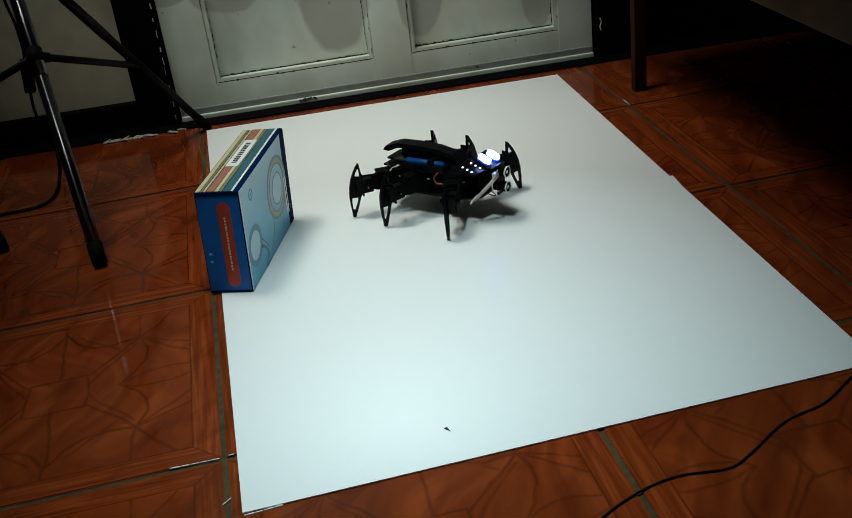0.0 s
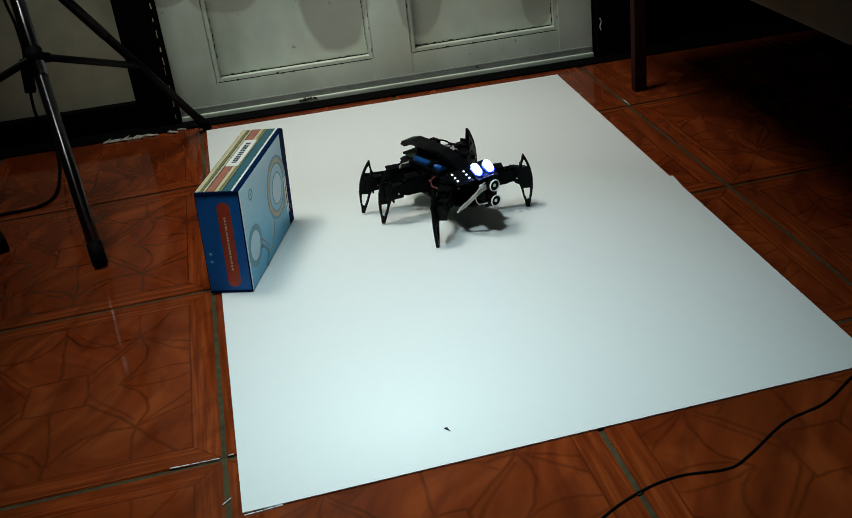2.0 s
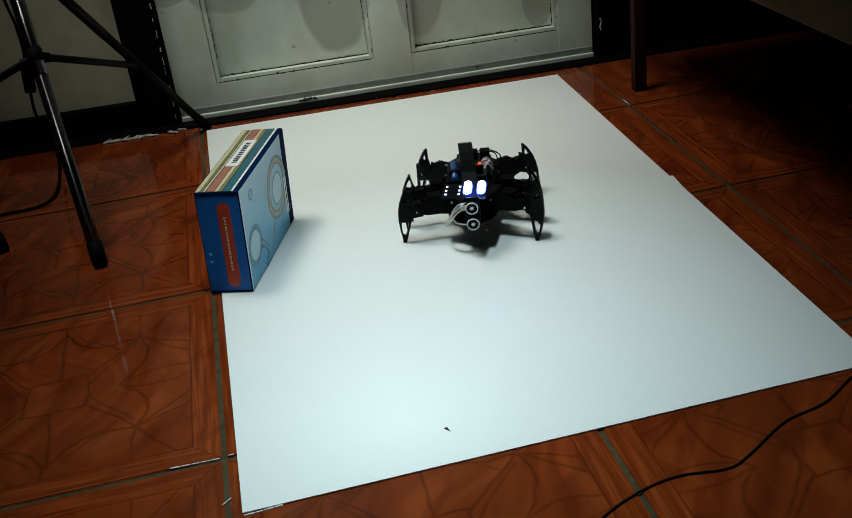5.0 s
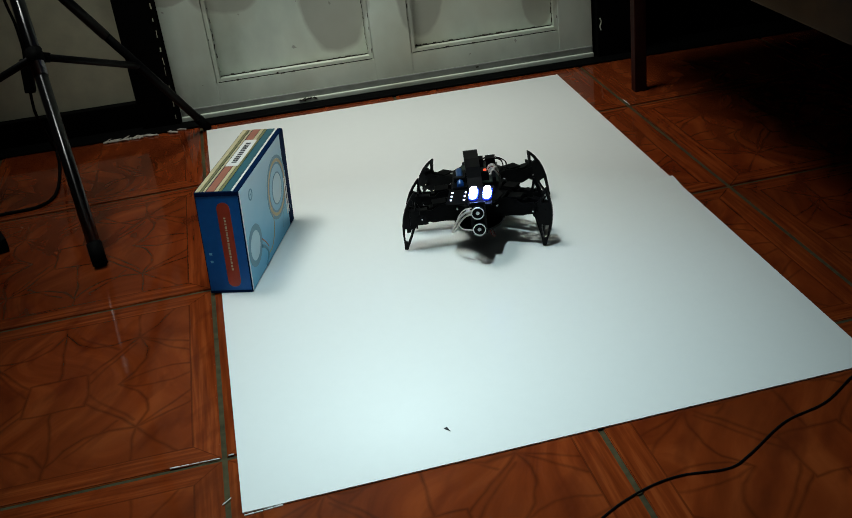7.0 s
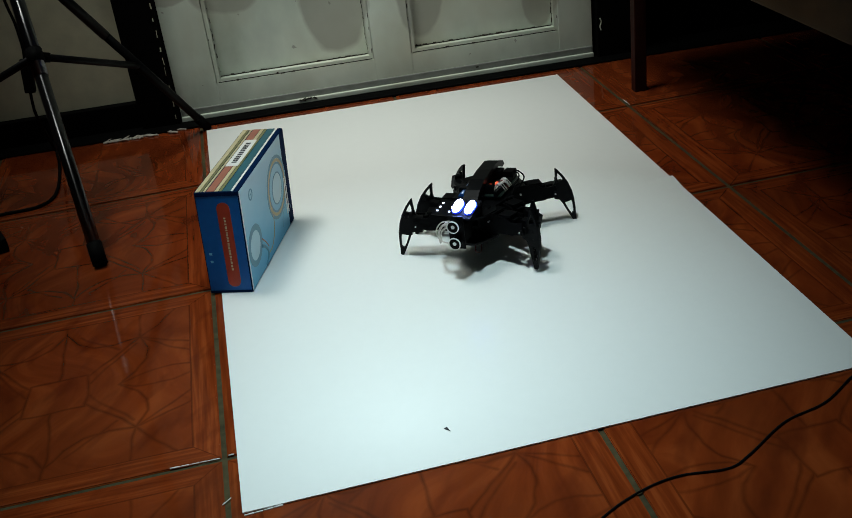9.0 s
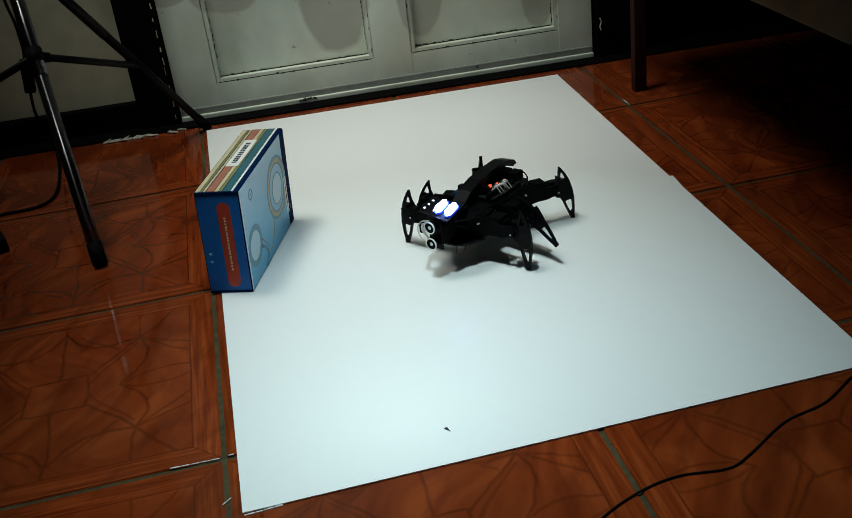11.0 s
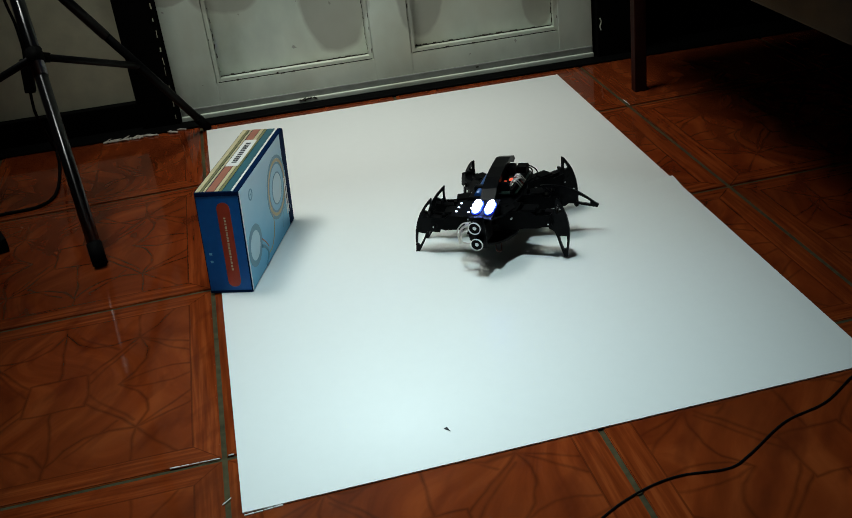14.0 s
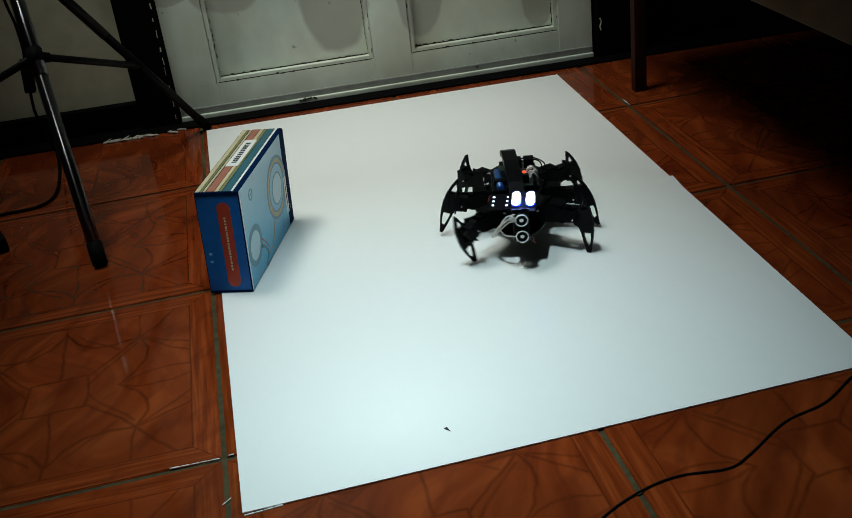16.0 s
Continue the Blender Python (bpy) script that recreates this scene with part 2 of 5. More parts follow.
def part(name, bm, material, parent, label="", at=None):
    ob = link_mesh(name, bm, material)
    ob.parent = parent
    if at is not None:
        ob.matrix_basis = at
    if label:
        tagged(ob, label)
    return ob


def box(size, at=None, bevel=0.0, bm=None, seg=2):
    b = bmesh.new()
    bmesh.ops.create_cube(b, size=1.0, matrix=Matrix.Diagonal((*size, 1)))
    if bevel:
        bmesh.ops.bevel(b, geom=b.edges[:], offset=bevel, segments=seg, profile=0.7, affect="EDGES")
    b.transform(at or Matrix())
    return join(bm, b)


def join(bm, b):
    if bm is None:
        return b
    me = bpy.data.meshes.new("tmp")
    b.to_mesh(me)
    b.free()
    bm.from_mesh(me)
    bpy.data.meshes.remove(me)
    return bm


def rod(a, c, r, bm=None, r2=None, seg=16):
    a, c = Vector(a), Vector(c)
    b = bmesh.new()
    bmesh.ops.create_cone(b, cap_ends=True, segments=seg, radius1=r, radius2=r if r2 is None else r2, depth=(c - a).length)
    b.transform(Matrix.Translation((a + c) / 2) @ (c - a).to_track_quat("Z", "Y").to_matrix().to_4x4())
    for f in b.faces:
        f.smooth = len(f.verts) == 4
    return join(bm, b)


def smooth_path(points, steps=8):
    """Points of a smooth line through the given ones."""
    p = [Vector(v) for v in points]
    p = [p[0] * 2 - p[1], *p, p[-1] * 2 - p[-2]]
    out = []
    for i in range(1, len(p) - 2):
        a, b, c, d = p[i - 1:i + 3]
        for k in range(steps):
            t = k / steps
            out.append(0.5 * (2 * b + (c - a) * t + (2 * a - 5 * b + 4 * c - d) * t ** 2 + (3 * b - a - 3 * c + d) * t ** 3))
    return out + [p[-2]]


def tube(points, r, bm=None, steps=8, seg=8):
    """A bent wire of round section."""
    p = smooth_path(points, steps)
    b = bmesh.new()
    rings = []
    up = Vector((0.13, 0.21, 1)).normalized()
    for i, v in enumerate(p):
        d = (p[min(i + 1, len(p) - 1)] - p[max(i - 1, 0)]).normalized()
        s = d.cross(up).normalized()
        u = s.cross(d)
        rings.append([b.verts.new(v + (s * math.cos(a) + u * math.sin(a)) * r) for a in (2 * math.pi * k / seg for k in range(seg))])
    for q, w in zip(rings, rings[1:]):
        for k in range(seg):
            b.faces.new((q[k], q[(k + 1) % seg], w[(k + 1) % seg], w[k])).smooth = True
    b.faces.new(rings[0][::-1])
    b.faces.new(rings[-1])
    return join(bm, b)


def plate(outline, thick, holes=(), at=None, bm=None):
    """A flat plate of the outline (x, y), cut through by holes, of that thickness about z = 0."""
    b = bmesh.new()
    loops = [outline, *holes]
    edges = []
    for lp in loops:
        vs = [b.verts.new((x, y, -thick / 2)) for x, y in lp]
        edges += [b.edges.new((vs[i], vs[(i + 1) % len(vs)])) for i in range(len(vs))]
    bmesh.ops.triangle_fill(b, use_beauty=True, use_dissolve=False, edges=edges)
    out = bmesh.ops.extrude_face_region(b, geom=b.faces[:])
    bmesh.ops.translate(b, verts=[g for g in out["geom"] if isinstance(g, bmesh.types.BMVert)], vec=(0, 0, thick))
    bmesh.ops.recalc_face_normals(b, faces=b.faces[:])
    b.transform(at or Matrix())
    return join(bm, b)


def ring(r_out, r_in, thick, at=None, bm=None, seg=28, sx=1.0):
    o = [(r_out * sx * math.cos(2 * math.pi * k / seg), r_out * math.sin(2 * math.pi * k / seg)) for k in range(seg)]
    i = [(r_in * sx * math.cos(2 * math.pi * k / seg), r_in * math.sin(2 * math.pi * k / seg)) for k in range(seg)]
    return plate(o, thick, [i], at, bm)


def disc(r, thick, at=None, bm=None, seg=28, sx=1.0):
    return plate([(r * sx * math.cos(2 * math.pi * k / seg), r * math.sin(2 * math.pi * k / seg)) for k in range(seg)], thick, (), at, bm)


def pill(w, h, n=8):
    """Outline of an upright pill of width w and height h."""
    r = w / 2
    top = [(r * math.cos(a), h / 2 - r + r * math.sin(a)) for a in (math.pi * k / n for k in range(n + 1))]
    return top + [(-x, -y) for x, y in top]


def thing(name, label, category, at=None, group="", kind=""):
    ob = new(name)
    ob.empty_display_size = 0.05
    if at is not None:
        ob.matrix_basis = at
    return tagged(ob, label, category, group, kind)


# ---------------------------------------------------------------- structure
X0, X1, Y0, Y1 = -1.6, 2.4, -1.6, 1.2
bm = box((X1 - X0, Y1 - Y0, 0.06), pose((X0 + X1) / 2, (Y0 + Y1) / 2, -0.032))
floor = tagged(link_mesh("floor", bm, M_GROUT), "reddish-brown glazed floor tiles with grey grout", "floor", kind="structure")


def room_wall(name, size, at, label, mat=None):
    return tagged(link_mesh(name, box(size, at), mat or M_ROOM), label, "wall", kind="structure")


# three walls and a ceiling out of view, added for bounced light
room_wall("wall_west", (0.1, 3.0, 2.6), pose(-1.66, -0.2, 1.3), "unseen plaster wall added to close the room and bounce light")
room_wall("wall_east", (0.1, 3.0, 2.6), pose(2.46, -0.2, 1.3), "unseen plaster wall added to close the room and bounce light")
room_wall("wall_south", (4.2, 0.1, 2.6), pose(0.4, -1.66, 1.3), "unseen plaster wall added to close the room and bounce light")
tagged(link_mesh("ceiling", box((4.4, 3.2, 0.1), pose(0.4, -0.2, 2.66)), M_ROOM), "unseen ceiling added to close the room and bounce light", "ceiling", kind="structure")
# the wall with the door turns by three degrees
DOOR = pose(-0.037, 1.158, 0, 0, 0, -3.0)
DW = 0.884
# near-black colour stands for the deep shade on this wall
room_wall("wall_north", (1.5, 0.1, 2.6), DOOR @ pose(DW + 0.087 + 0.75, 0.09, 1.3), "wall beside the door with deep shade put into its colour", M_BLACKWOOD_SHADE)
room_wall("wall_north_low", (1.6, 0.1, 2.6), DOOR @ pose(-0.884, 0.072, 1.3), "grey plaster wall with a black skirting", M_WALL)
room_wall("wall_north_top", (DW + 0.3, 0.1, 0.5), DOOR @ pose(DW / 2, 0.09, 2.4), "plain plaster over the door")
tagged(link_mesh("baseboard", box((1.5, 0.03, 0.0555), DOOR @ pose(-0.081 - 0.75, 0.016, 0.02775), 0.003), M_BLACKWOOD_SHADE), "black painted skirting board", "skirting board", kind="structure")
sill = tagged(link_mesh("door_sill", box((2.6, 0.09, 0.008), DOOR @ pose(DW / 2 - 0.25, -0.002, 0.0), 0.002), M_BLACKWOOD_SHADE), "black door sill flush with the tiles", "door sill", kind="structure")


GRIME = random.Random(3)


def grime_line(w, h, at, dense=0.84):
    """Short dark dashes of uneven width round a rectangle."""
    b = None
    for length, m in ((w, pose(0, -h / 2, 0)), (w, pose(0, h / 2, 0)), (h, pose(-w / 2, 0, 0, 0, 0, 90)), (h, pose(w / 2, 0, 0, 0, 0, 90))):
        x = -length / 2
        while x < length / 2 - 0.03:
            n = GRIME.uniform(0.0015, 0.011)
            if GRIME.random() < dense * (0.4 if m.translation.x < -0.01 else 1.0):
                b = box((n, GRIME.uniform(0.0005, 0.0046) * (1.0 if m.translation.y < 0 else 0.5), 0.0012), at @ m @ pose(x + n / 2, GRIME.uniform(-0.0011, 0.0011), GRIME.uniform(-0.0003, 0.0003), 0, 0, GRIME.uniform(-9, 9)), 0.0, b)
            x += n * 0.9 + GRIME.uniform(0, 0.0015)
    return b


def door():
    """White double-panel door in a black frame."""
    d = thing("door_1", "old white painted panel door with grimy mouldings, closed", "door", DOOR, kind="structure")
    part("jamb", box((0.0765, 0.09, 2.12), pose(-0.04225, 0.03, 1.06), 0.003), M_BLACKWOOD_SHADE, d, "black painted door jamb")
    part("jamb", box((0.080, 0.09, 2.12), pose(DW + 0.046, 0.03, 1.06), 0.003), M_BLACKWOOD_SHADE, d, "black painted door jamb")
    part("lintel", box((DW + 0.17, 0.09, 0.08), pose(DW / 2, 0.03, 2.16), 0.003), M_BLACKWOOD_SHADE, d)
    z0, h = 0.003, 2.10
    stile = ((0.0, 0.085), (0.4135, 0.493), (0.811, DW))
    for a, b in stile:
        part("stile", box((b - a, 0.035, h), pose((a + b) / 2, 0.02, z0 + h / 2), 0.0015), M_DOOR, d)
    for a, b in ((0.085, 0.4135), (0.493, 0.811)):
        for c, e in ((z0, 0.069), (0.80, 0.90), (2.0, z0 + h)):
            part("rail", box((b - a, 0.034, e - c), pose((a + b) / 2, 0.0205, (c + e) / 2)), M_DOOR, d)
        for c, e in ((0.069, 0.80), (0.90, 2.0)):
            w, t = b - a, e - c
            part("panel", box((w, 0.012, t), pose((a + b) / 2, 0.026, (c + e) / 2)), M_DOOR, d)
            m = pose((a + b) / 2, 0.014, (c + e) / 2, 90)
            fr = lambda k: [(-w / 2 + k, -t / 2 + k), (w / 2 - k, -t / 2 + k), (w / 2 - k, t / 2 - k), (-w / 2 + k, t / 2 - k)]
            part("moulding", plate(fr(0.001), 0.016, [fr(0.009)], m), M_DOOR, d, "raised bead moulding")
            part("dirt_line", grime_line(w - 0.0035, t - 0.0035, pose(0, -0.0082, 0) @ m, 0.12), M_DIRT_SHADE, d, "dark broken grime along the moulding")
            part("dirt_line", grime_line(w - 0.020, t - 0.020, pose(0, 0.0055, 0) @ m, 0.97), M_DIRT_SHADE, d, "dark broken grime along the moulding")
            # the bead's shadow drawn in as a thin dark strip, beside the grime
            part("dirt_line", box((w - 0.008, 0.0016, 0.0012), pose(0, -0.0078, 0) @ m @ pose(0, -(t - 0.0035) / 2, 0)), M_DIRT_SHADE, d, "thin dark line of grime and painted bead shade along the moulding's foot")
            part("dirt_line", box((w - 0.022, 0.0020, 0.0012), pose(0, 0.0058, 0) @ m @ pose(0, -(t - 0.020) / 2, 0)), M_DIRT_SHADE, d, "thin dark line of grime and painted bead shade along the moulding's foot")
    # weather strip along the foot
    part("weather_strip", box((DW - 0.002, 0.012, 0.010), pose(DW / 2, -0.003, z0 + 0.005), 0.002), M_DOOR, d, "pale strip along the door's foot")
    part("drip_rail", box((DW - 0.004, 0.006, 0.013), pose(DW / 2, 0.0005, z0 + 0.0165), 0.002), worn("grey_door_strip", (0.23, 0.24, 0.22), 0.5), d, "grey strip along the door's foot")
    z = 0.016
    while z < 0.29:
        s = GRIME.uniform(0.003, 0.017)
        part("paint_chip", box((GRIME.uniform(0.0008, 0.0024), 0.002, s), pose(-0.0085 + GRIME.uniform(-0.0012, 0.0012), -0.0155, z + s / 2, 0, GRIME.uniform(-5, 5), 0), 0.0004), M_WALL, d, "bare pale chips in the black paint")
        z += s + GRIME.uniform(0.004, 0.022)
    for k in range(9):
        part("paint_chip", box((GRIME.uniform(0.003, 0.010), 0.003, GRIME.uniform(0.0012, 0.0034)), pose(0.246 + 0.0042 * k + GRIME.uniform(-0.002, 0.002), -0.0085, 0.0118 + GRIME.uniform(-0.0018, 0.0018), 0, GRIME.uniform(-25, 25), 0), 0.0005), M_DIRT_SHADE, d, "dark chip in the strip")
    part("paint_chip", box((0.006, 0.002, 0.003), pose(0.628, -0.0030, 0.0205)), M_DIRT_SHADE, d, "dark chip in the strip")
    part("paint_chip", tube([(DW + 0.012, -0.0160, 0.088), (DW + 0.015, -0.0160, 0.080), (DW + 0.012, -0.0160, 0.071), (DW + 0.014, -0.0160, 0.062)], 0.0012), M_DOOR, d, "bare pale chip in the black paint")
    return d


door()
rubble, RNG = None, random.Random(11)
for i in range(30):
    b = bmesh.new()
    bmesh.ops.create_icosphere(b, subdivisions=1, radius=1.0)
    for v in b.verts:
        v.co *= 1 + 0.5 * noise.noise(v.co * 2.3 + Vector((i * 5, 0, 0)))
    u = RNG.uniform(0, 1)
    b.transform(pose(-0.19 + 0.155 * u, 1.117 - 0.010 * u + RNG.uniform(-0.007, 0.007), 0.002, 0, 0, RNG.uniform(-40, 40)) @ Matrix.Diagonal((RNG.uniform(0.003, 0.014), RNG.uniform(0.002, 0.005), 0.0025, 1)))
    rubble = join(rubble, b)
tagged(link_mesh("mortar_debris", rubble, worn("pale_mortar", (0.34, 0.31, 0.26), 0.8, grain=90, amount=0.4)), "pale broken mortar along the foot of the wall", "rubble", kind="stuff")


# ---------------------------------------------------------------- white card sheets
def sheet(name, corners, z, label, lift=0.0):
    """A big thin card; lift raises one corner a little."""
    b = bmesh.new()
    n = 30
    a, c, d, e = [Vector((*p, 0)) for p in corners]
    grid = []
    for i in range(n + 1):
        row = []
        for k in range(n + 1):
            u, v = i / n, k / n
            p = (a * (1 - u) + c * u) * (1 - v) + (e * (1 - u) + d * u) * v
            p.z = z + lift * max(0.0, (u - 0.93) / 0.07) * max(0.0, (v - 0.93) / 0.07)
            row.append(b.verts.new(p))
        grid.append(row)
    for i in range(n):
        for k in range(n):
            b.faces.new((grid[i][k], grid[i + 1][k], grid[i + 1][k + 1], grid[i][k + 1]))
    out = bmesh.ops.extrude_face_region(b, geom=b.faces[:])
    bmesh.ops.translate(b, verts=[g for g in out["geom"] if isinstance(g, bmesh.types.BMVert)], vec=(0, 0, 0.0016))
    bmesh.ops.recalc_face_normals(b, faces=b.faces[:])
    return tagged(link_mesh(name, b, M_PAPER), label, "cardboard sheet", group="white sheets on the floor")


sheet("white_sheet", ((0.0125, 0.470), (0.7325, 0.450), (0.739, 1.039), (0.0105, 1.078)), 0.0005, "large white glossy card sheet lying on the tiles")
sheet("white_sheet", ((0.0145, -0.098), (0.7295, -0.091), (0.7345, 0.462), (0.0125, 0.484)), 0.00055, "large white glossy card sheet overlapping another one", 0.004)
b = plate([(-0.0025, 0.0025), (0.001, 0.0045), (0.0032, -0.0045), (0.0008, -0.001)], 0.0006, (), pose(0.243, -0.040, 0.0030))
tagged(link_mesh("paper_scrap", b, M_INK), "tiny dark scrap lying on the white sheet", "scrap")


# ---------------------------------------------------------------- the carton
def carton():
    L, D, H = 0.229, 0.063, 0.156
    ang = math.degrees(math.atan2(0.575 - 0.363, 0.136 - 0.057))
    # x along the long side, y away from the sheet, z up
    c = thing("robot_kit_carton", "blue printed cardboard carton standing on its long edge on the sheet", "carton", pose(0.057, 0.363, 0.0026, 0, 0, ang))
    part("box_body", box((L, D, H), pose(L / 2, D / 2, H / 2), 0.0012), M_BOXNAVY, c)
    e = 0.0006
    part("end_print", box((e, D - 0.003, H - 0.003), pose(-e / 2, D / 2, H / 2)), M_BOXBLUE, c, "blue printed end face")
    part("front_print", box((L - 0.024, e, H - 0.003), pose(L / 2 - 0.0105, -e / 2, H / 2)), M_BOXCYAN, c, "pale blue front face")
    part("front_edge", box((0.022, e, H - 0.003), pose(L - 0.0118, -e / 2, H / 2)), M_BOXNAVY, c, "navy strip down the edge")
    fm = lambda x, z: pose(x, -e, z, 90)
    for x, z, r, w, mat, lab in ((0.036, 0.055, 0.031, 0.009, M_BOXTEAL, "teal printed ring"), (0.163, 0.087, 0.049, 0.005, M_BOXTEAL, "teal printed ring"),
                                 (0.163, 0.087, 0.0437, 0.005, M_BOXYEL, "ochre printed ring"), (0.163, 0.087, 0.0383, 0.003, M_BOXTEAL, "teal printed ring"),
                                 (0.164, 0.085, 0.0250, 0.002, M_BOXTEAL, "thin printed ring")):
        part("printed_ring", ring(r, r - w, e, fm(x, z)), mat, c, lab)
    part("printed_disc", disc(0.0215, e, fm(0.036, 0.055)), M_BOXPALE, c, "pale printed disc")
    part("printed_disc", disc(0.0228, e, fm(0.164, 0.085)), M_BOXPALE, c, "pale printed disc")
    arc = [(0.196 + 0.026 * math.cos(a), 0.016 + 0.026 * math.sin(a)) for a in (math.pi * (0.1 + 0.1 * k) for k in range(10))]
    part("printed_curve", tube([(x, 0.0002, z) for x, z in arc], 0.0010, steps=3), M_BOXTEAL, c)
    part("printed_curve", tube([(0.118, 0.0004, 0.075), (0.130, 0.0004, 0.052), (0.124, 0.0004, 0.030), (0.108, 0.0004, 0.016), (0.088, 0.0004, 0.014)], 0.0016), M_BOXYEL, c)
    part("printed_curve", tube([(0.062, 0.0010, 0.040), (0.078, 0.0010, 0.030), (0.086, 0.0010, 0.018), (0.080, 0.0010, 0.008), (0.070, 0.0010, 0.004)], 0.0032), M_BOXTEAL, c)
    part("printed_curve", tube([(0.066, 0.0006, 0.050), (0.082, 0.0006, 0.036), (0.092, 0.0006, 0.024)], 0.0018), M_BOXPINK, c)
    part("printed_mark", ring(0.0085, 0.0062, e, fm(0.045, 0.130)), M_BOXTEAL, c)
    part("printed_mark", box((0.006, e, 0.0016), pose(0.045, -e, 0.130)), M_BOXTEAL, c)
    for k, w in enumerate((0.060, 0.030, 0.060)):
        part("text_bar", box((0.003, e, w), pose(0.2005 + 0.0036 * k, -e * 1.5, 0.055)), M_LABEL if k != 1 else M_INK, c, "small unreadable print")
    # the end face
    em = pose(-e * 1.2, 0.0245, 0.075) @ pose(0, 0, 0, 0, -90, 0) @ pose(0, 0, 0, 0, 0, 90)
    part("red_oval", plate(pill(0.0185, 0.131), e, (), em), M_BOXRED, c, "red printed oval on the end face")
    rng = random.Random(5)
    z = 0.036
    while z < 0.118:
        w = rng.uniform(0.0016, 0.0040)
        part("text_bar", box((e, 0.0026, w), pose(-e * 1.9, 0.0245, z + w / 2)), M_BOXCREAM, c, "small unreadable white print")
        z += w + rng.uniform(0.0008, 0.0022)
    for k in range(2):
        part("text_bar", box((e, 0.004, 0.003), pose(-e * 1.3, 0.053, 0.05 + 0.012 * k)), M_BOXCYAN, c)
    # the top face with its stripes
    stripes = ((0.004, 0.004, M_BOXNAVY), (0.009, 0.003, M_LABEL), (0.017, 0.011, M_BOXPETROL), (0.0255, 0.004, M_BOXOLIVE), (0.031, 0.005, M_BOXCREAM),
               (0.040, 0.011, M_BOXPINK), (0.0485, 0.003, M_BOXCREAM), (0.053, 0.003, M_BOXOLIVE), (0.0585, 0.006, M_BOXCREAM))
    for y, w, mat in stripes:
        part("stripe", box((L - 0.003, w, e), pose(L / 2, y, H + e / 2)), mat, c)
    part("sticker", box((0.097, 0.019, e), pose(0.1345, 0.036, H + e * 1.4)), M_LABEL, c, "white sticker with black print")
    for k in range(11):
        w = 0.0048 if k % 3 else 0.0034
        part("text_bar", box((w, 0.0075, e), pose(0.099 + 0.0070 * k, 0.036, H + e * 2)), M_INK, c, "unreadable black print")
    part("edge_band", box((e, D - 0.002, 0.0055), pose(-e * 1.3, D / 2, H - 0.003)), M_BOXNAVY, c, "dark navy band along the edge")
    # contact shade at the carton's foot, put in as a dark band
    part("edge_band", box((e, D - 0.002, 0.0035), pose(-e * 1.3, D / 2, 0.002)), M_BOXNAVY, c, "dark navy band along the edge")
    part("edge_band", box((0.002, e, H - 0.006), pose(0.0012, -e * 1.5, H / 2)), M_LABEL, c, "pale worn corner")
    # the empty carton has sagged a little out of square
    sag = Matrix(((1, 0, 0, 0), (0, 1, -math.tan(radians(3.2)), 0), (0, 0, 1, 0), (0, 0, 0, 1)))
    for o in c.children:
        o.data.transform(sag)
    return c


carton()


# ---------------------------------------------------------------- light stand
def light_stand():
    s = thing("light_stand", "black metal tripod light stand with thin braces", "light stand", pose(0, 0, 0))
    apex = Vector((-0.223, 0.8745, 0.401))
    feet = [Vector((-0.167, 0.547, 0.008)), Vector((0.012, 1.093, 0.006)), Vector((-0.553, 0.974, 0.008))]
    tops = [apex + Vector(v) for v in ((-0.012, 0, 0), (0.020, 0, 0), (-0.018, 0, 0))]
    for i, (f, top) in enumerate(zip(feet, tops)):
        mid = f + (top - f) * 0.62
        r = (0.0105, 0.0080, 0.0085)[i]
        turn = (top - f).to_track_quat("Z", "Y").to_matrix().to_4x4()
        metal = M_STAND if i == 0 else M_STANDMATT
        leg = part("leg", rod((0, 0, 0), (0, 0, (mid - f).length), r, seg=32), metal, s, at=Matrix.Translation(f) @ turn)
        part("upper_leg", rod((0, 0, 0), (0, 0, (top - mid).length), r + 0.0010, seg=32), metal, s, at=Matrix.Translation(mid) @ turn)
        part("rubber_foot", rod((0, 0, -0.004), (0, 0, (top - f).length * 0.06), r + 0.0010, r2=r + 0.0015), M_RUBBER, leg)
    k0, k1, k2 = (f + (top - f) * k for f, top, k in zip(feet, tops, (0.69, 0.43, 0.40)))
    for a, c in ((k0, k1), (k0, k2)):
        part("brace", rod(a, c, 0.0062), M_STANDMATT, s)
    along, out = (tops[0] - k0).normalized(), (k1 - k0).normalized()
    part("clamp", rod(k0 - along * 0.012, k0 + along * 0.012, 0.0135), M_RUBBER, s, "black leg clamp")
    part("clamp_ear", box((0.022, 0.012, 0.016), Matrix.Translation(k0 + out * 0.020) @ out.to_track_quat("X", "Z").to_matrix().to_4x4(), 0.002), M_RUBBER, s)
    part("clamp_bolt", rod(k0 + out * 0.024 + Vector((0, -0.010, 0)), k0 + out * 0.024 + Vector((0, 0.010, 0)), 0.0050), M_RUBBER, s)
    part("hub", rod(apex - Vector((0, 0, 0.03)), apex + Vector((0, 0, 0.05)), 0.026), M_RUBBER, s)
    part("column", rod(apex + Vector((0, 0, 0.04)), apex + Vector((0, 0, 0.95)), 0.012), M_STAND, s)
    return s


light_stand()


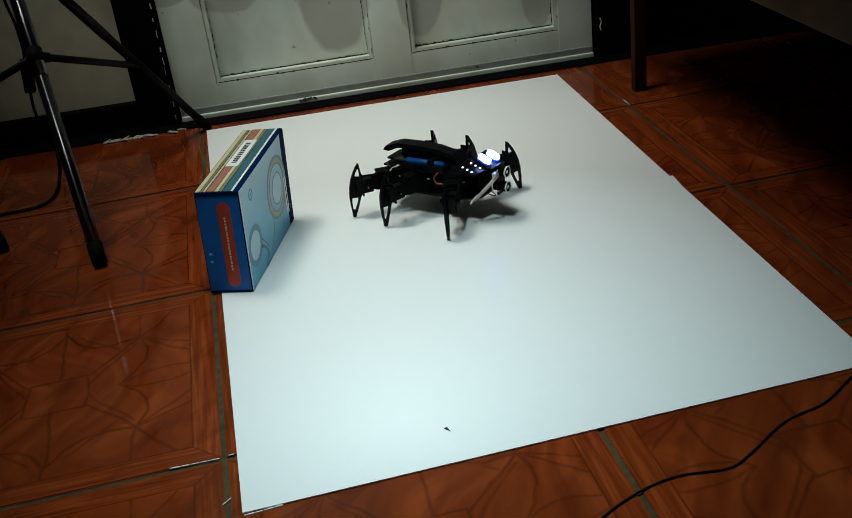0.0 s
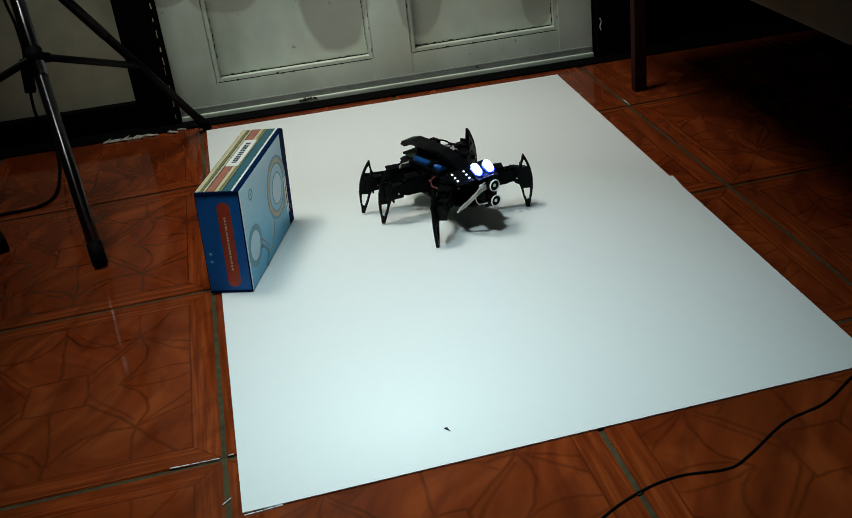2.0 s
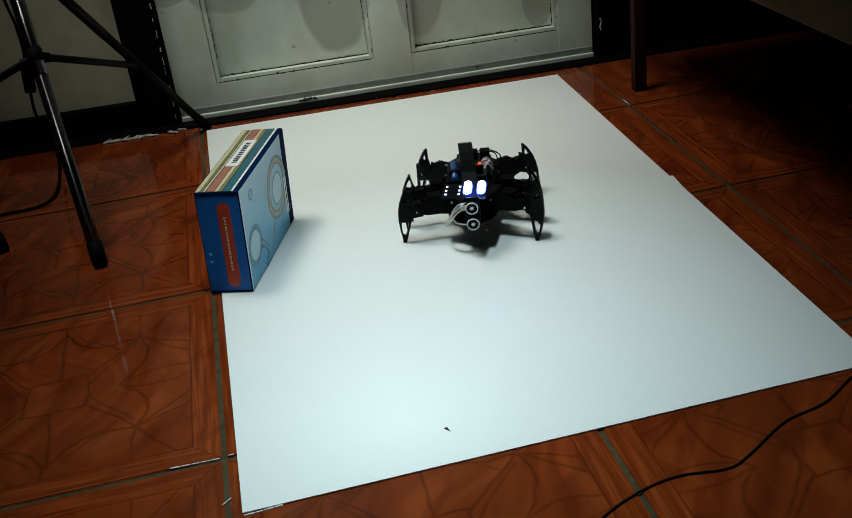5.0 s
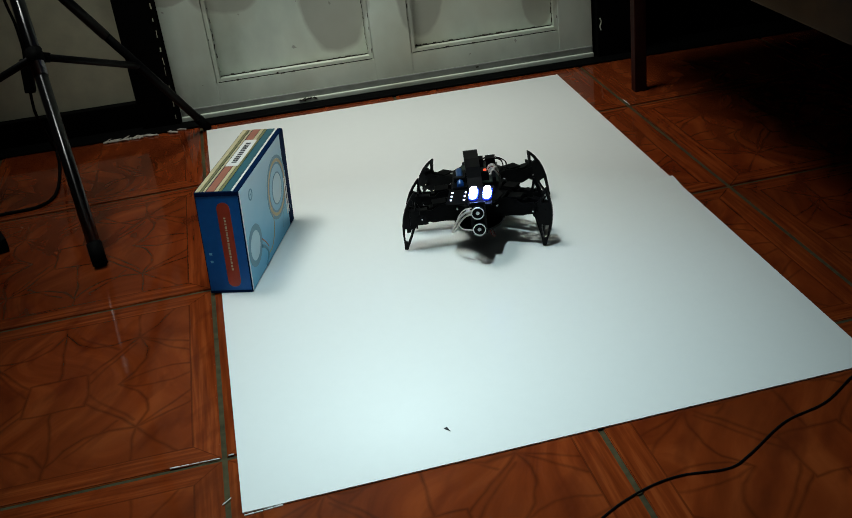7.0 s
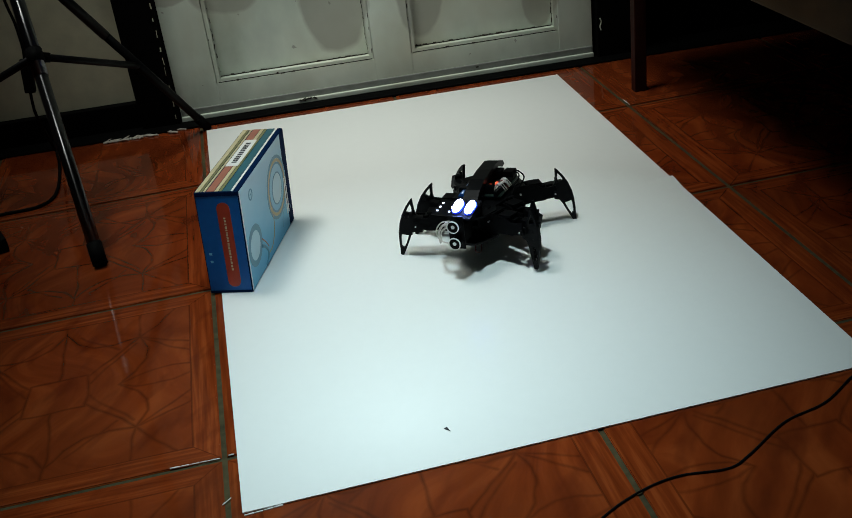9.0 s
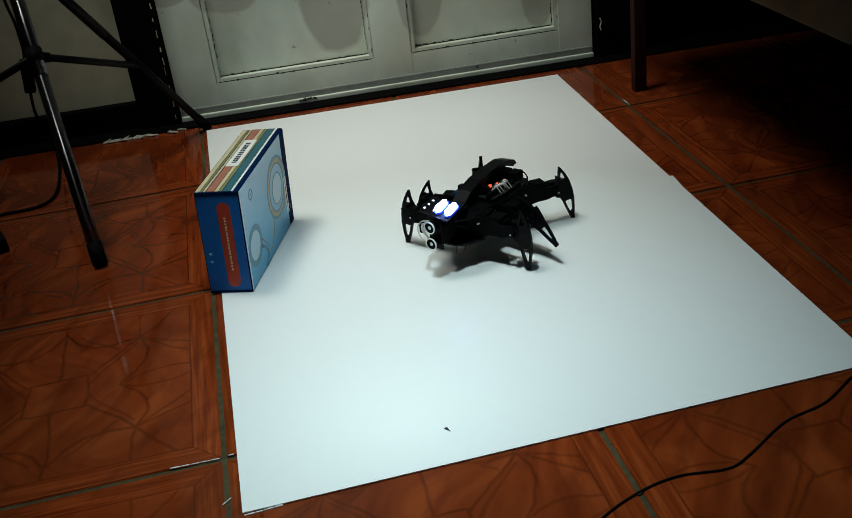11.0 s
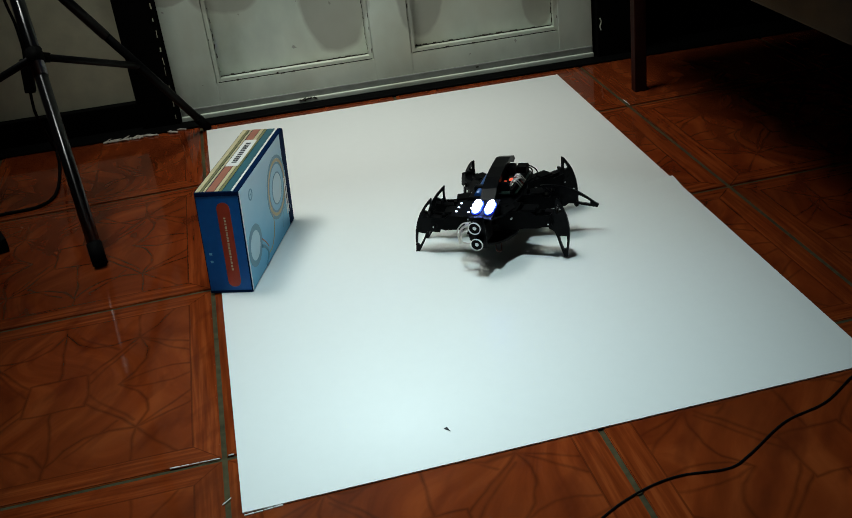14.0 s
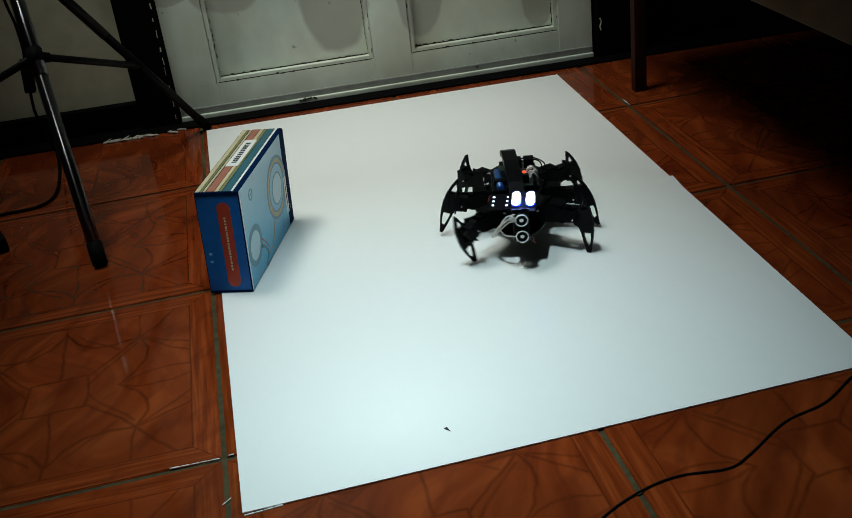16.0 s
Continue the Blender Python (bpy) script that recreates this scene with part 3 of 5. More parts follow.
# ---------------------------------------------------------------- dark wooden bench on the right
def bench():
    b = thing("wooden_bench", "dark red-brown wooden bench standing in deep shade", "bench", pose(0, 0, 0))
    for x, y in ((0.846, 0.872), (1.36, 0.872), (0.846, -0.55), (1.36, -0.55)):
        part("leg", box((0.024, 0.020, 0.41), pose(x + 0.004, y, 0.205), 0.002), M_REDWOOD, b)
    part("seat", box((0.66, 1.60, 0.026), pose(1.09, 0.19, 0.423), 0.004), M_DARKWOOD, b)
    part("side_rail", box((0.024, 1.58, 0.094), pose(0.779, 0.19, 0.363), 0.003), M_DARKWOOD, b)
    part("end_rail", box((0.60, 0.024, 0.094), pose(1.095, 0.968, 0.363), 0.003), M_DARKWOOD, b)
    # panel added to close off and darken the space under the bench
    part("back_panel", box((0.02, 1.56, 0.405), pose(1.40, 0.19, 0.207), 0.002), M_DARKWOOD, b)
    return b


bench()


# ---------------------------------------------------------------- cables and small things
def cable(name, pts, r, label, mat):
    return tagged(link_mesh(name, tube(pts, r, steps=6), mat), label, "cable")


cable("power_cable", [(0.30, -0.262, 0.0013), (0.354, -0.222, 0.0012), (0.402, -0.200, 0.0013), (0.445, -0.192, 0.0013), (0.494, -0.198, 0.0013), (0.524, -0.186, 0.0013),
                      (0.582, -0.151, 0.0013), (0.637, -0.136, 0.0013), (0.685, -0.107, 0.0018), (0.727, -0.083, 0.0036), (0.76, -0.05, 0.0013), (0.9, 0.0, 0.0013)],
      0.0012, "thin black cable lying curled on the tiles", M_RUBBER)
cable("lamp_cable", [(-0.50, 0.80, 0.003), (-0.36, 0.826, 0.003), (-0.302, 0.829, 0.003), (-0.273, 0.855, 0.003), (-0.266, 0.915, 0.003), (-0.274, 1.02, 0.003), (-0.288, 1.11, 0.01)],
      0.0028, "thin black lamp cable on the tiles", M_RUBBER)


def hanging_cable():
    c = thing("hanging_cable", "black cable with an inline switch hanging by the stand", "cable", pose(0, 0, 0))
    part("cord", tube([(-0.2729, 1.0, 0.3677), (-0.2783, 1.0, 0.3305), (-0.2726, 1.0, 0.2858), (-0.2719, 1.0, 0.2419), (-0.2755, 1.0, 0.2193)], 0.0028), M_RUBBER, c)
    part("cord", tube([(-0.2816, 1.0, 0.1605), (-0.2836, 1.0, 0.1398), (-0.2828, 1.0, 0.1109), (-0.2768, 1.04, 0.03)], 0.0028), M_RUBBER, c)
    part("switch_box", box((0.020, 0.016, 0.062), pose(-0.2778, 1.0, 0.191, 0, 6, 0), 0.004), M_RUBBER, c, "black inline switch")
    return c


hanging_cable()


def floor_plug():
    c = thing("black_adapter", "small black power adapter lying on the tiles", "adapter", pose(-0.345, 0.69, 0, 0, 0, 20))
    part("case", box((0.034, 0.060, 0.024), pose(0, 0, 0.012), 0.005), M_RUBBER, c)
    part("lead", tube([(0.0, 0.03, 0.010), (-0.01, 0.06, 0.003), (-0.05, 0.09, 0.003), (-0.14, 0.10, 0.003)], 0.0025), M_RUBBER, c)
    return c


floor_plug()


# ---------------------------------------------------------------- the six-legged robot
# body space: x ahead, y to its left, z up, the feet at z = 0
HIPS = ((0.0498, 0.0204, 69.7), (0.0, 0.0182, 90.0), (-0.0446, 0.0229, 125.4))
LIFT_X, LIFT_Z = 0.0639, 0.0508      # the lift axis from the swing axis, and its height
FOOT, TOP = Vector((0.0264, -0.0508)), Vector((0.0072, 0.0356))   # claw tip and top, from the lift axis
ROBOT_Z = 0.0030

robot = thing("hexapod_robot", "black six-legged walking robot with glowing eyes", "robot", pose(0.4, 0.45, ROBOT_Z))


def chord(s, o):
    """A point of the claw: s from tip to top, o outward from the chord."""
    d = TOP - FOOT
    n = Vector((d.y, -d.x)).normalized()
    return tuple(FOOT + d * s + n * o)


def claw_mesh():
    """A crescent plate with cut windows on the horn of the lift servo."""
    outer = [(1.0, 0.0008), (0.94, 0.0034), (0.84, 0.0068), (0.70, 0.0100), (0.54, 0.0112), (0.38, 0.0102), (0.22, 0.0072), (0.08, 0.0036), (0.0, 0.0022), (0.0, -0.0026),
             (0.08, -0.0040), (0.22, -0.0064), (0.36, -0.0082), (0.46, -0.0110), (0.50, -0.0170), (0.60, -0.0200), (0.70, -0.0170), (0.76, -0.0098), (0.83, -0.0056), (0.92, -0.0028), (1.0, -0.0006)]
    low = [(0.13, -0.0014), (0.15, 0.0028), (0.28, 0.0052), (0.36, 0.0056), (0.37, -0.0050), (0.26, -0.0040)]
    high = [(0.75, -0.0042), (0.76, 0.0048), (0.84, 0.0030), (0.91, 0.0004), (0.84, -0.0026)]
    pts = lambda l: [chord(*p) for p in l]
    b = plate(pts(outer), 0.0042, (pts(low), pts(high)), pose(0, -0.004, 0, 90))
    box((0.026, 0.0120, 0.0225), pose(0.004, 0.0042, 0.001), 0.001, b)
    box((0.0026, 0.0120, 0.0320), pose(0.008, 0.0042, 0.001), 0.0005, b)
    rod((0, -0.0085, 0), (0, 0.0120, 0), 0.0062, b)
    for s0 in (0.48, 0.62):
        u, w = chord(s0, 0.0)
        rod((u, -0.0072, w), (u, 0.0010, w), 0.0022, b, seg=8)
    return b


def leg_mesh():
    """The swing arm: hip bracket, twin side plates and a servo, in leg space (x outward)."""
    side = [(-0.008, 0.014), (0.020, 0.016), (0.040, 0.013), (0.046, 0.008), (0.054, 0.008), (0.066, 0.009), (0.068, -0.008), (0.054, -0.009), (0.048, -0.011), (0.030, -0.011), (0.010, -0.014), (-0.008, -0.014)]
    b = None
    for y in (-0.0105, 0.0105):
        b = plate(side, 0.0025, (), pose(0, y, LIFT_Z + 0.003, 90), b)
    box((0.030, 0.030, 0.003), pose(0.006, 0, LIFT_Z + 0.019), 0.0008, b)
    box((0.026, 0.028, 0.003), pose(0.004, 0, LIFT_Z - 0.014), 0.0008, b)
    box((0.023, 0.0122, 0.0225), pose(0.035, 0, LIFT_Z + 0.003), 0.001, b)
    box((0.0325, 0.0122, 0.0026), pose(0.035, 0, LIFT_Z + 0.012), 0.0005, b)
    box((0.020, 0.020, 0.003), pose(0.036, 0, LIFT_Z + 0.018), 0.0008, b)
    rod((0, 0, LIFT_Z - 0.018), (0, 0, LIFT_Z + 0.024), 0.0055, b)
    rod((LIFT_X, -0.0150, LIFT_Z), (LIFT_X, 0.0150, LIFT_Z), 0.0035, b)
    return b


LEGS = []
for side in (1, -1):
    for hx, hy, az in HIPS:
        leg = part("leg", leg_mesh(), M_SERVO, robot)
        claw = part("claw", claw_mesh(), M_ACRYLIC, leg, "black curved claw foot cut from plate")
        for x, z in ((LIFT_X, LIFT_Z), (0.012, LIFT_Z + 0.008)):
            part("screw", rod((x, -0.0156, z), (x, 0.0156, z), 0.0012, seg=10), M_SCREW, leg, "steel screw")
        LEGS.append((leg, claw, hx, hy * side, az * side))


def body():
    hull = [(0.092, 0.014), (0.092, -0.014), (0.078, -0.028), (0.056, -0.037), (0.040, -0.030), (0.018, -0.036), (-0.018, -0.036), (-0.040, -0.032), (-0.058, -0.040), (-0.076, -0.026),
            (-0.076, 0.026), (-0.058, 0.040), (-0.040, 0.032), (-0.018, 0.036), (0.018, 0.036), (0.040, 0.030), (0.056, 0.037), (0.078, 0.028)]
    part("lower_plate", plate(hull, 0.003, (), pose(0, 0, 0.034)), M_ACRYLIC, robot, "black lower body plate")
    slot = [(-0.055, 0.008), (-0.055, -0.008), (-0.025, -0.008), (-0.025, 0.008)]
    part("upper_plate", plate(hull, 0.003, (slot,), pose(0, 0, 0.071)), M_ACRYLIC, robot, "black upper body plate")
    for x, y in ((0.075, 0.0), (0.02, 0.028), (0.02, -0.028), (-0.02, 0.028), (-0.02, -0.028), (-0.068, 0.02), (-0.068, -0.02)):
        part("standoff", rod((x, y, 0.034), (x, y, 0.071), 0.003, seg=8), M_SERVO, robot)
    for hx, hy, az in HIPS:
        for sd in (1, -1):
            b = box((0.024, 0.0125, 0.024), pose(hx * 0.8, hy * sd * 0.55, 0.052), 0.001)
            box((0.033, 0.0125, 0.003), pose(hx * 0.8, hy * sd * 0.55, 0.060), 0.0006, b)
            part("servo", b, M_SERVO, robot, "small black servo motor")
            part("servo_wire", tube([(hx * 0.8, hy * sd * 0.55, 0.0625), (hx * 0.76, hy * sd * 0.62, 0.0665), (hx * 0.68, hy * sd * 0.52, 0.0670), (hx * 0.58, hy * sd * 0.40, 0.0660)], 0.0009, steps=4, seg=6), M_WIRE_W, robot, "thin pale servo wire")
    part("driver_board", box((0.110, 0.046, 0.010), pose(0.0, 0, 0.0405), 0.001), M_PCB, robot, "dark driver board")
    part("computer_board", box((0.085, 0.056, 0.002), pose(-0.02, 0.004, 0.0785), 0.0004), M_PCB, robot, "dark green computer board")
    for x, y, sx, sy, sz in ((-0.052, 0.022, 0.018, 0.015, 0.013), (-0.052, 0.004, 0.018, 0.014, 0.013), (-0.010, 0.012, 0.014, 0.014, 0.003), (0.008, 0.026, 0.040, 0.005, 0.008), (-0.030, 0.026, 0.018, 0.008, 0.006), (0.012, 0.011, 0.006, 0.015, 0.013)):
        part("connector", box((sx, sy, sz), pose(x, y, 0.0795 + sz / 2), 0.0005), M_SERVO, robot, "black socket on the board")
    # battery holder on the right side with a blue cell
    part("battery_holder", box((0.076, 0.022, 0.008), pose(0.0, -0.025, 0.0765), 0.001), M_ACRYLIC, robot, "black battery holder")
    part("battery_cell", rod((-0.033, -0.0265, 0.0815), (0.033, -0.0235, 0.0805), 0.0050, seg=20), M_BLUECELL, robot, "blue wrapped battery cell")
    part("cell_clip", box((0.010, 0.019, 0.012), pose(0.012, -0.0235, 0.0820), 0.002), M_ACRYLIC, robot, "black clip over the cell")
    # raised tail bar, bent down ahead
    prof = [(-0.086, 0.090), (-0.080, 0.097), (-0.058, 0.1035), (-0.020, 0.1035), (0.012, 0.101), (0.040, 0.0945), (0.058, 0.084), (0.054, 0.080), (0.036, 0.088), (0.008, 0.0945), (-0.030, 0.0965), (-0.058, 0.0955), (-0.076, 0.088)]
    part("tail_bar", plate(prof, 0.0215, (), pose(-0.08, -0.0085, 0, 0, 0, 3) @ pose(0.08, 0, 0, 90)), M_ACRYLIC, robot, "raised flat black tail bar")
    part("tail_post", box((0.006, 0.018, 0.026), pose(-0.045, -0.0068, 0.084), 0.0006), M_ACRYLIC, robot)
    part("tail_post", box((0.006, 0.018, 0.022), pose(0.016, -0.0068, 0.084), 0.0006), M_ACRYLIC, robot)
    part("tail_web", box((0.078, 0.003, 0.017), pose(-0.018, -0.0025, 0.0870, 0, 0, 3), 0.0005), M_ACRYLIC, robot)
    # stepped rear fins
    for k in range(3):
        part("rear_fin", box((0.020, 0.048 - 0.006 * k, 0.003), pose(-0.079 + 0.006 * k, -0.004, 0.056 + 0.011 * k), 0.0006), M_ACRYLIC, robot)
    # sloping head plate with two glowing pills and two rows of dots
    slope = pose(0.0951, 0.0055, 0.0900, 0, 20, -9)
    part("head_plate", plate([(0.019, 0.0172), (0.019, -0.0150), (0.015, -0.0172), (-0.016, -0.0172), (-0.020, 0.0172)], 0.003, (), slope @ pose(0, 0, -0.004)), M_HEAD, robot, "sloping black head plate")
    for y in (0.0098, -0.0098):
        part("eye_light", plate(pill(0.0098, 0.0222), 0.005, (), slope @ pose(0, y, 0.0022, 0, 0, 90)), M_LED, robot, "glowing blue-white eye light")
        part("eye_frame", plate(pill(0.0132, 0.0256), 0.003, (pill(0.0101, 0.0225),), slope @ pose(0, y, -0.0012, 0, 0, 90)), M_EYEHALO, robot, "bezel made to glow for the blue halo round the eye")
    lamp = pose(0.0835, -0.0265, 0.0848, 0, 14, -9)
    part("light_board", box((0.034, 0.030, 0.002), lamp @ pose(0, 0, -0.0015), 0.0005), M_ACRYLIC, robot, "small black light board")
    for k in range(3):
        for y in (0.0100, -0.0090):
            part("light_dot", box((0.0022, 0.0027, 0.0014), lamp @ pose(-0.0090 + 0.0090 * k, y, 0)), M_DOT, robot, "small white light")
    part("head_neck", box((0.030, 0.036, 0.010), pose(0.080, 0.002, 0.079), 0.002), M_ACRYLIC, robot)
    # upright distance sensor with two round eyes
    part("sensor_board", box((0.002, 0.022, 0.047), pose(0.117, 0, 0.0625), 0.0004), M_ACRYLIC, robot, "upright black sensor board")
    for z in (0.0746, 0.0504):
        e = part("sensor_eye", rod((0.117, 0, z), (0.129, 0, z), 0.0078, seg=24), M_SERVO, robot, "round ultrasonic sensor eye")
        part("sensor_rim", ring(0.0088, 0.0077, 0.002, pose(0.1295, 0, z, 0, 90, 0)), M_WHITE, e, "white rim round the sensor eye")
        part("sensor_mesh", rod((0.1285, 0, z), (0.1293, 0, z), 0.0026, seg=12), M_SCREW, e)
    part("neck", box((0.030, 0.022, 0.026), pose(0.101, 0, 0.060), 0.002), M_SERVO, robot)
    b = tube([(0.118, -0.009, 0.074), (0.120, -0.018, 0.073), (0.114, -0.026, 0.064), (0.104, -0.033, 0.052), (0.092, -0.038, 0.040), (0.086, -0.040, 0.032)], 0.0017)
    tube([(0.119, -0.009, 0.070), (0.119, -0.017, 0.068), (0.113, -0.024, 0.060), (0.103, -0.031, 0.048), (0.090, -0.036, 0.036)], 0.0014, b)
    tube([(0.118, -0.008, 0.079), (0.121, -0.020, 0.077), (0.120, -0.029, 0.064), (0.119, -0.024, 0.050), (0.119, -0.008, 0.046)], 0.0009, b)
    box((0.007, 0.009, 0.008), pose(0.116, -0.012, 0.072), 0.001, b)
    part("sensor_cable", b, M_WIRE_W, robot, "pale bundled sensor wires")
    part("red_wire", tube([(0.030, -0.034, 0.074), (0.024, -0.040, 0.066), (0.028, -0.042, 0.058), (0.038, -0.038, 0.056)], 0.0013), M_WIRE_R, robot)
    part("red_wire", tube([(0.085, 0.012, 0.036), (0.096, 0.016, 0.026), (0.088, 0.020, 0.022), (0.074, 0.016, 0.027)], 0.0008), M_WIRE_R, robot)
    b = tube([(-0.056, 0.008, 0.084), (-0.062, 0.024, 0.086), (-0.046, 0.038, 0.087), (-0.024, 0.040, 0.082), (-0.016, 0.032, 0.078)], 0.0010)
    tube([(-0.058, 0.002, 0.084), (-0.066, 0.022, 0.088), (-0.050, 0.044, 0.084), (-0.026, 0.044, 0.076)], 0.0010, b)
    part("wire_loop", b, M_RUBBER, robot, "looped dark wires")
    part("pale_wire", tube([(0.004, 0.020, 0.083), (-0.004, 0.026, 0.090), (-0.012, 0.030, 0.088), (-0.018, 0.032, 0.080)], 0.0018), M_WIRE_W, robot)
    b = tube([(-0.046, -0.033, 0.074), (-0.056, -0.042, 0.069), (-0.057, -0.046, 0.060), (-0.050, -0.045, 0.054)], 0.0014)
    tube([(-0.050, -0.030, 0.073), (-0.060, -0.038, 0.066), (-0.060, -0.043, 0.056)], 0.0012, b)
    box((0.006, 0.005, 0.006), pose(-0.055, -0.046, 0.063, 0, 20, 30), 0.0008, b)
    part("servo_wire", b, M_WIRE_W, robot, "pale servo wires with a small plug")
    for k in range(5):
        x = 0.002 - 0.0065 * k
        part("jumper_wire", tube([(x, 0.016, 0.080), (x - 0.001, 0.019, 0.088), (x + 0.002, 0.026, 0.0905), (x - 0.001, 0.033, 0.079)], 0.0008, steps=5, seg=6), M_WIRE_R if k == 2 else M_WIRE_W, robot, "thin jumper wire")
    for x, y in ((-0.008, 0.007), (-0.018, 0.013)):
        part("status_light", box((0.0045, 0.0040, 0.004), pose(x, y, 0.0835), 0.001), M_REDLED, robot, "small glowing red light")
    part("plug", box((0.008, 0.007, 0.009), pose(-0.024, 0.022, 0.0840), 0.001), M_WHITE, robot, "white plug")


body()


# ---------------------------------------------------------------- joint glints as white slivers, and pale crumbs
crumbs, RNG = None, random.Random(8)
# first four: joint glints built as white slivers; last: crumbs by the sheet
for a, c in [((-0.0593, 0.0031), (-0.0054, 0.0016)), ((0.0045, 0.0034), (0.0111, 0.0037)), ((-0.0054, -0.0771), (0.0043, -0.0686)), ((0.8021, 0.8325), (0.8027, 0.8041)), ((0.0160, -0.1010), (0.0560, -0.0985))]:
    a, c = Vector((*a, 0.0006)), Vector((*c, 0.0006))
    n = max(2, int((c - a).length / 0.010))
    for k in range(n):
        u, v = a.lerp(c, k / n), a.lerp(c, (k + RNG.uniform(0.93, 1.08)) / n)
        crumbs = rod(u, v, RNG.uniform(0.0005, 0.0010), crumbs, seg=6)
tagged(link_mesh("grout_crumbs", crumbs, M_WHITE), "white slivers standing for glints in the joints, with crumbs by the sheet", "grout crumbs", kind="stuff")


# ---------------------------------------------------------------- floor tiles
def tiles():
    s, gap = 0.400, 0.006
    b = bmesh.new()
    bmesh.ops.create_cube(b, size=1.0, matrix=Matrix.Translation((0, 0, -0.003)) @ Matrix.Diagonal((s - gap, s - gap, 0.006, 1)))
    bmesh.ops.bevel(b, geom=[e for e in b.edges if all(v.co.z > -0.001 for v in e.verts)], offset=0.0012, segments=2, affect="EDGES")
    me = bpy.data.meshes.new("tile")
    b.to_mesh(me)
    b.free()
    me.materials.append(M_TILE)
    for i in range(-4, 6):
        for k in range(-4, 3):
            ob = new("tile", me)
            ob.parent = floor
            ob.matrix_basis = pose((i + 0.5) * s, (k + 0.5) * s if k < 2 else 2 * s + 0.2, 0, 0, 0, 0)


tiles()


# ---------------------------------------------------------------- motion

def standing(x, y, dz, turn, roll, tilt):
    # leans about a point 5 cm over the sheet
    return pose(x, y, ROBOT_Z + 0.05 + dz, roll, tilt, turn) @ pose(0, 0, -0.05)


def swing(j, degrees):
    leg, claw, hx, hy, az = LEGS[j]
    return pose(hx, hy, 0, 0, 0, az + degrees)


def lift(degrees):
    return pose(LIFT_X, 0, LIFT_Z, 0, -degrees, 0)


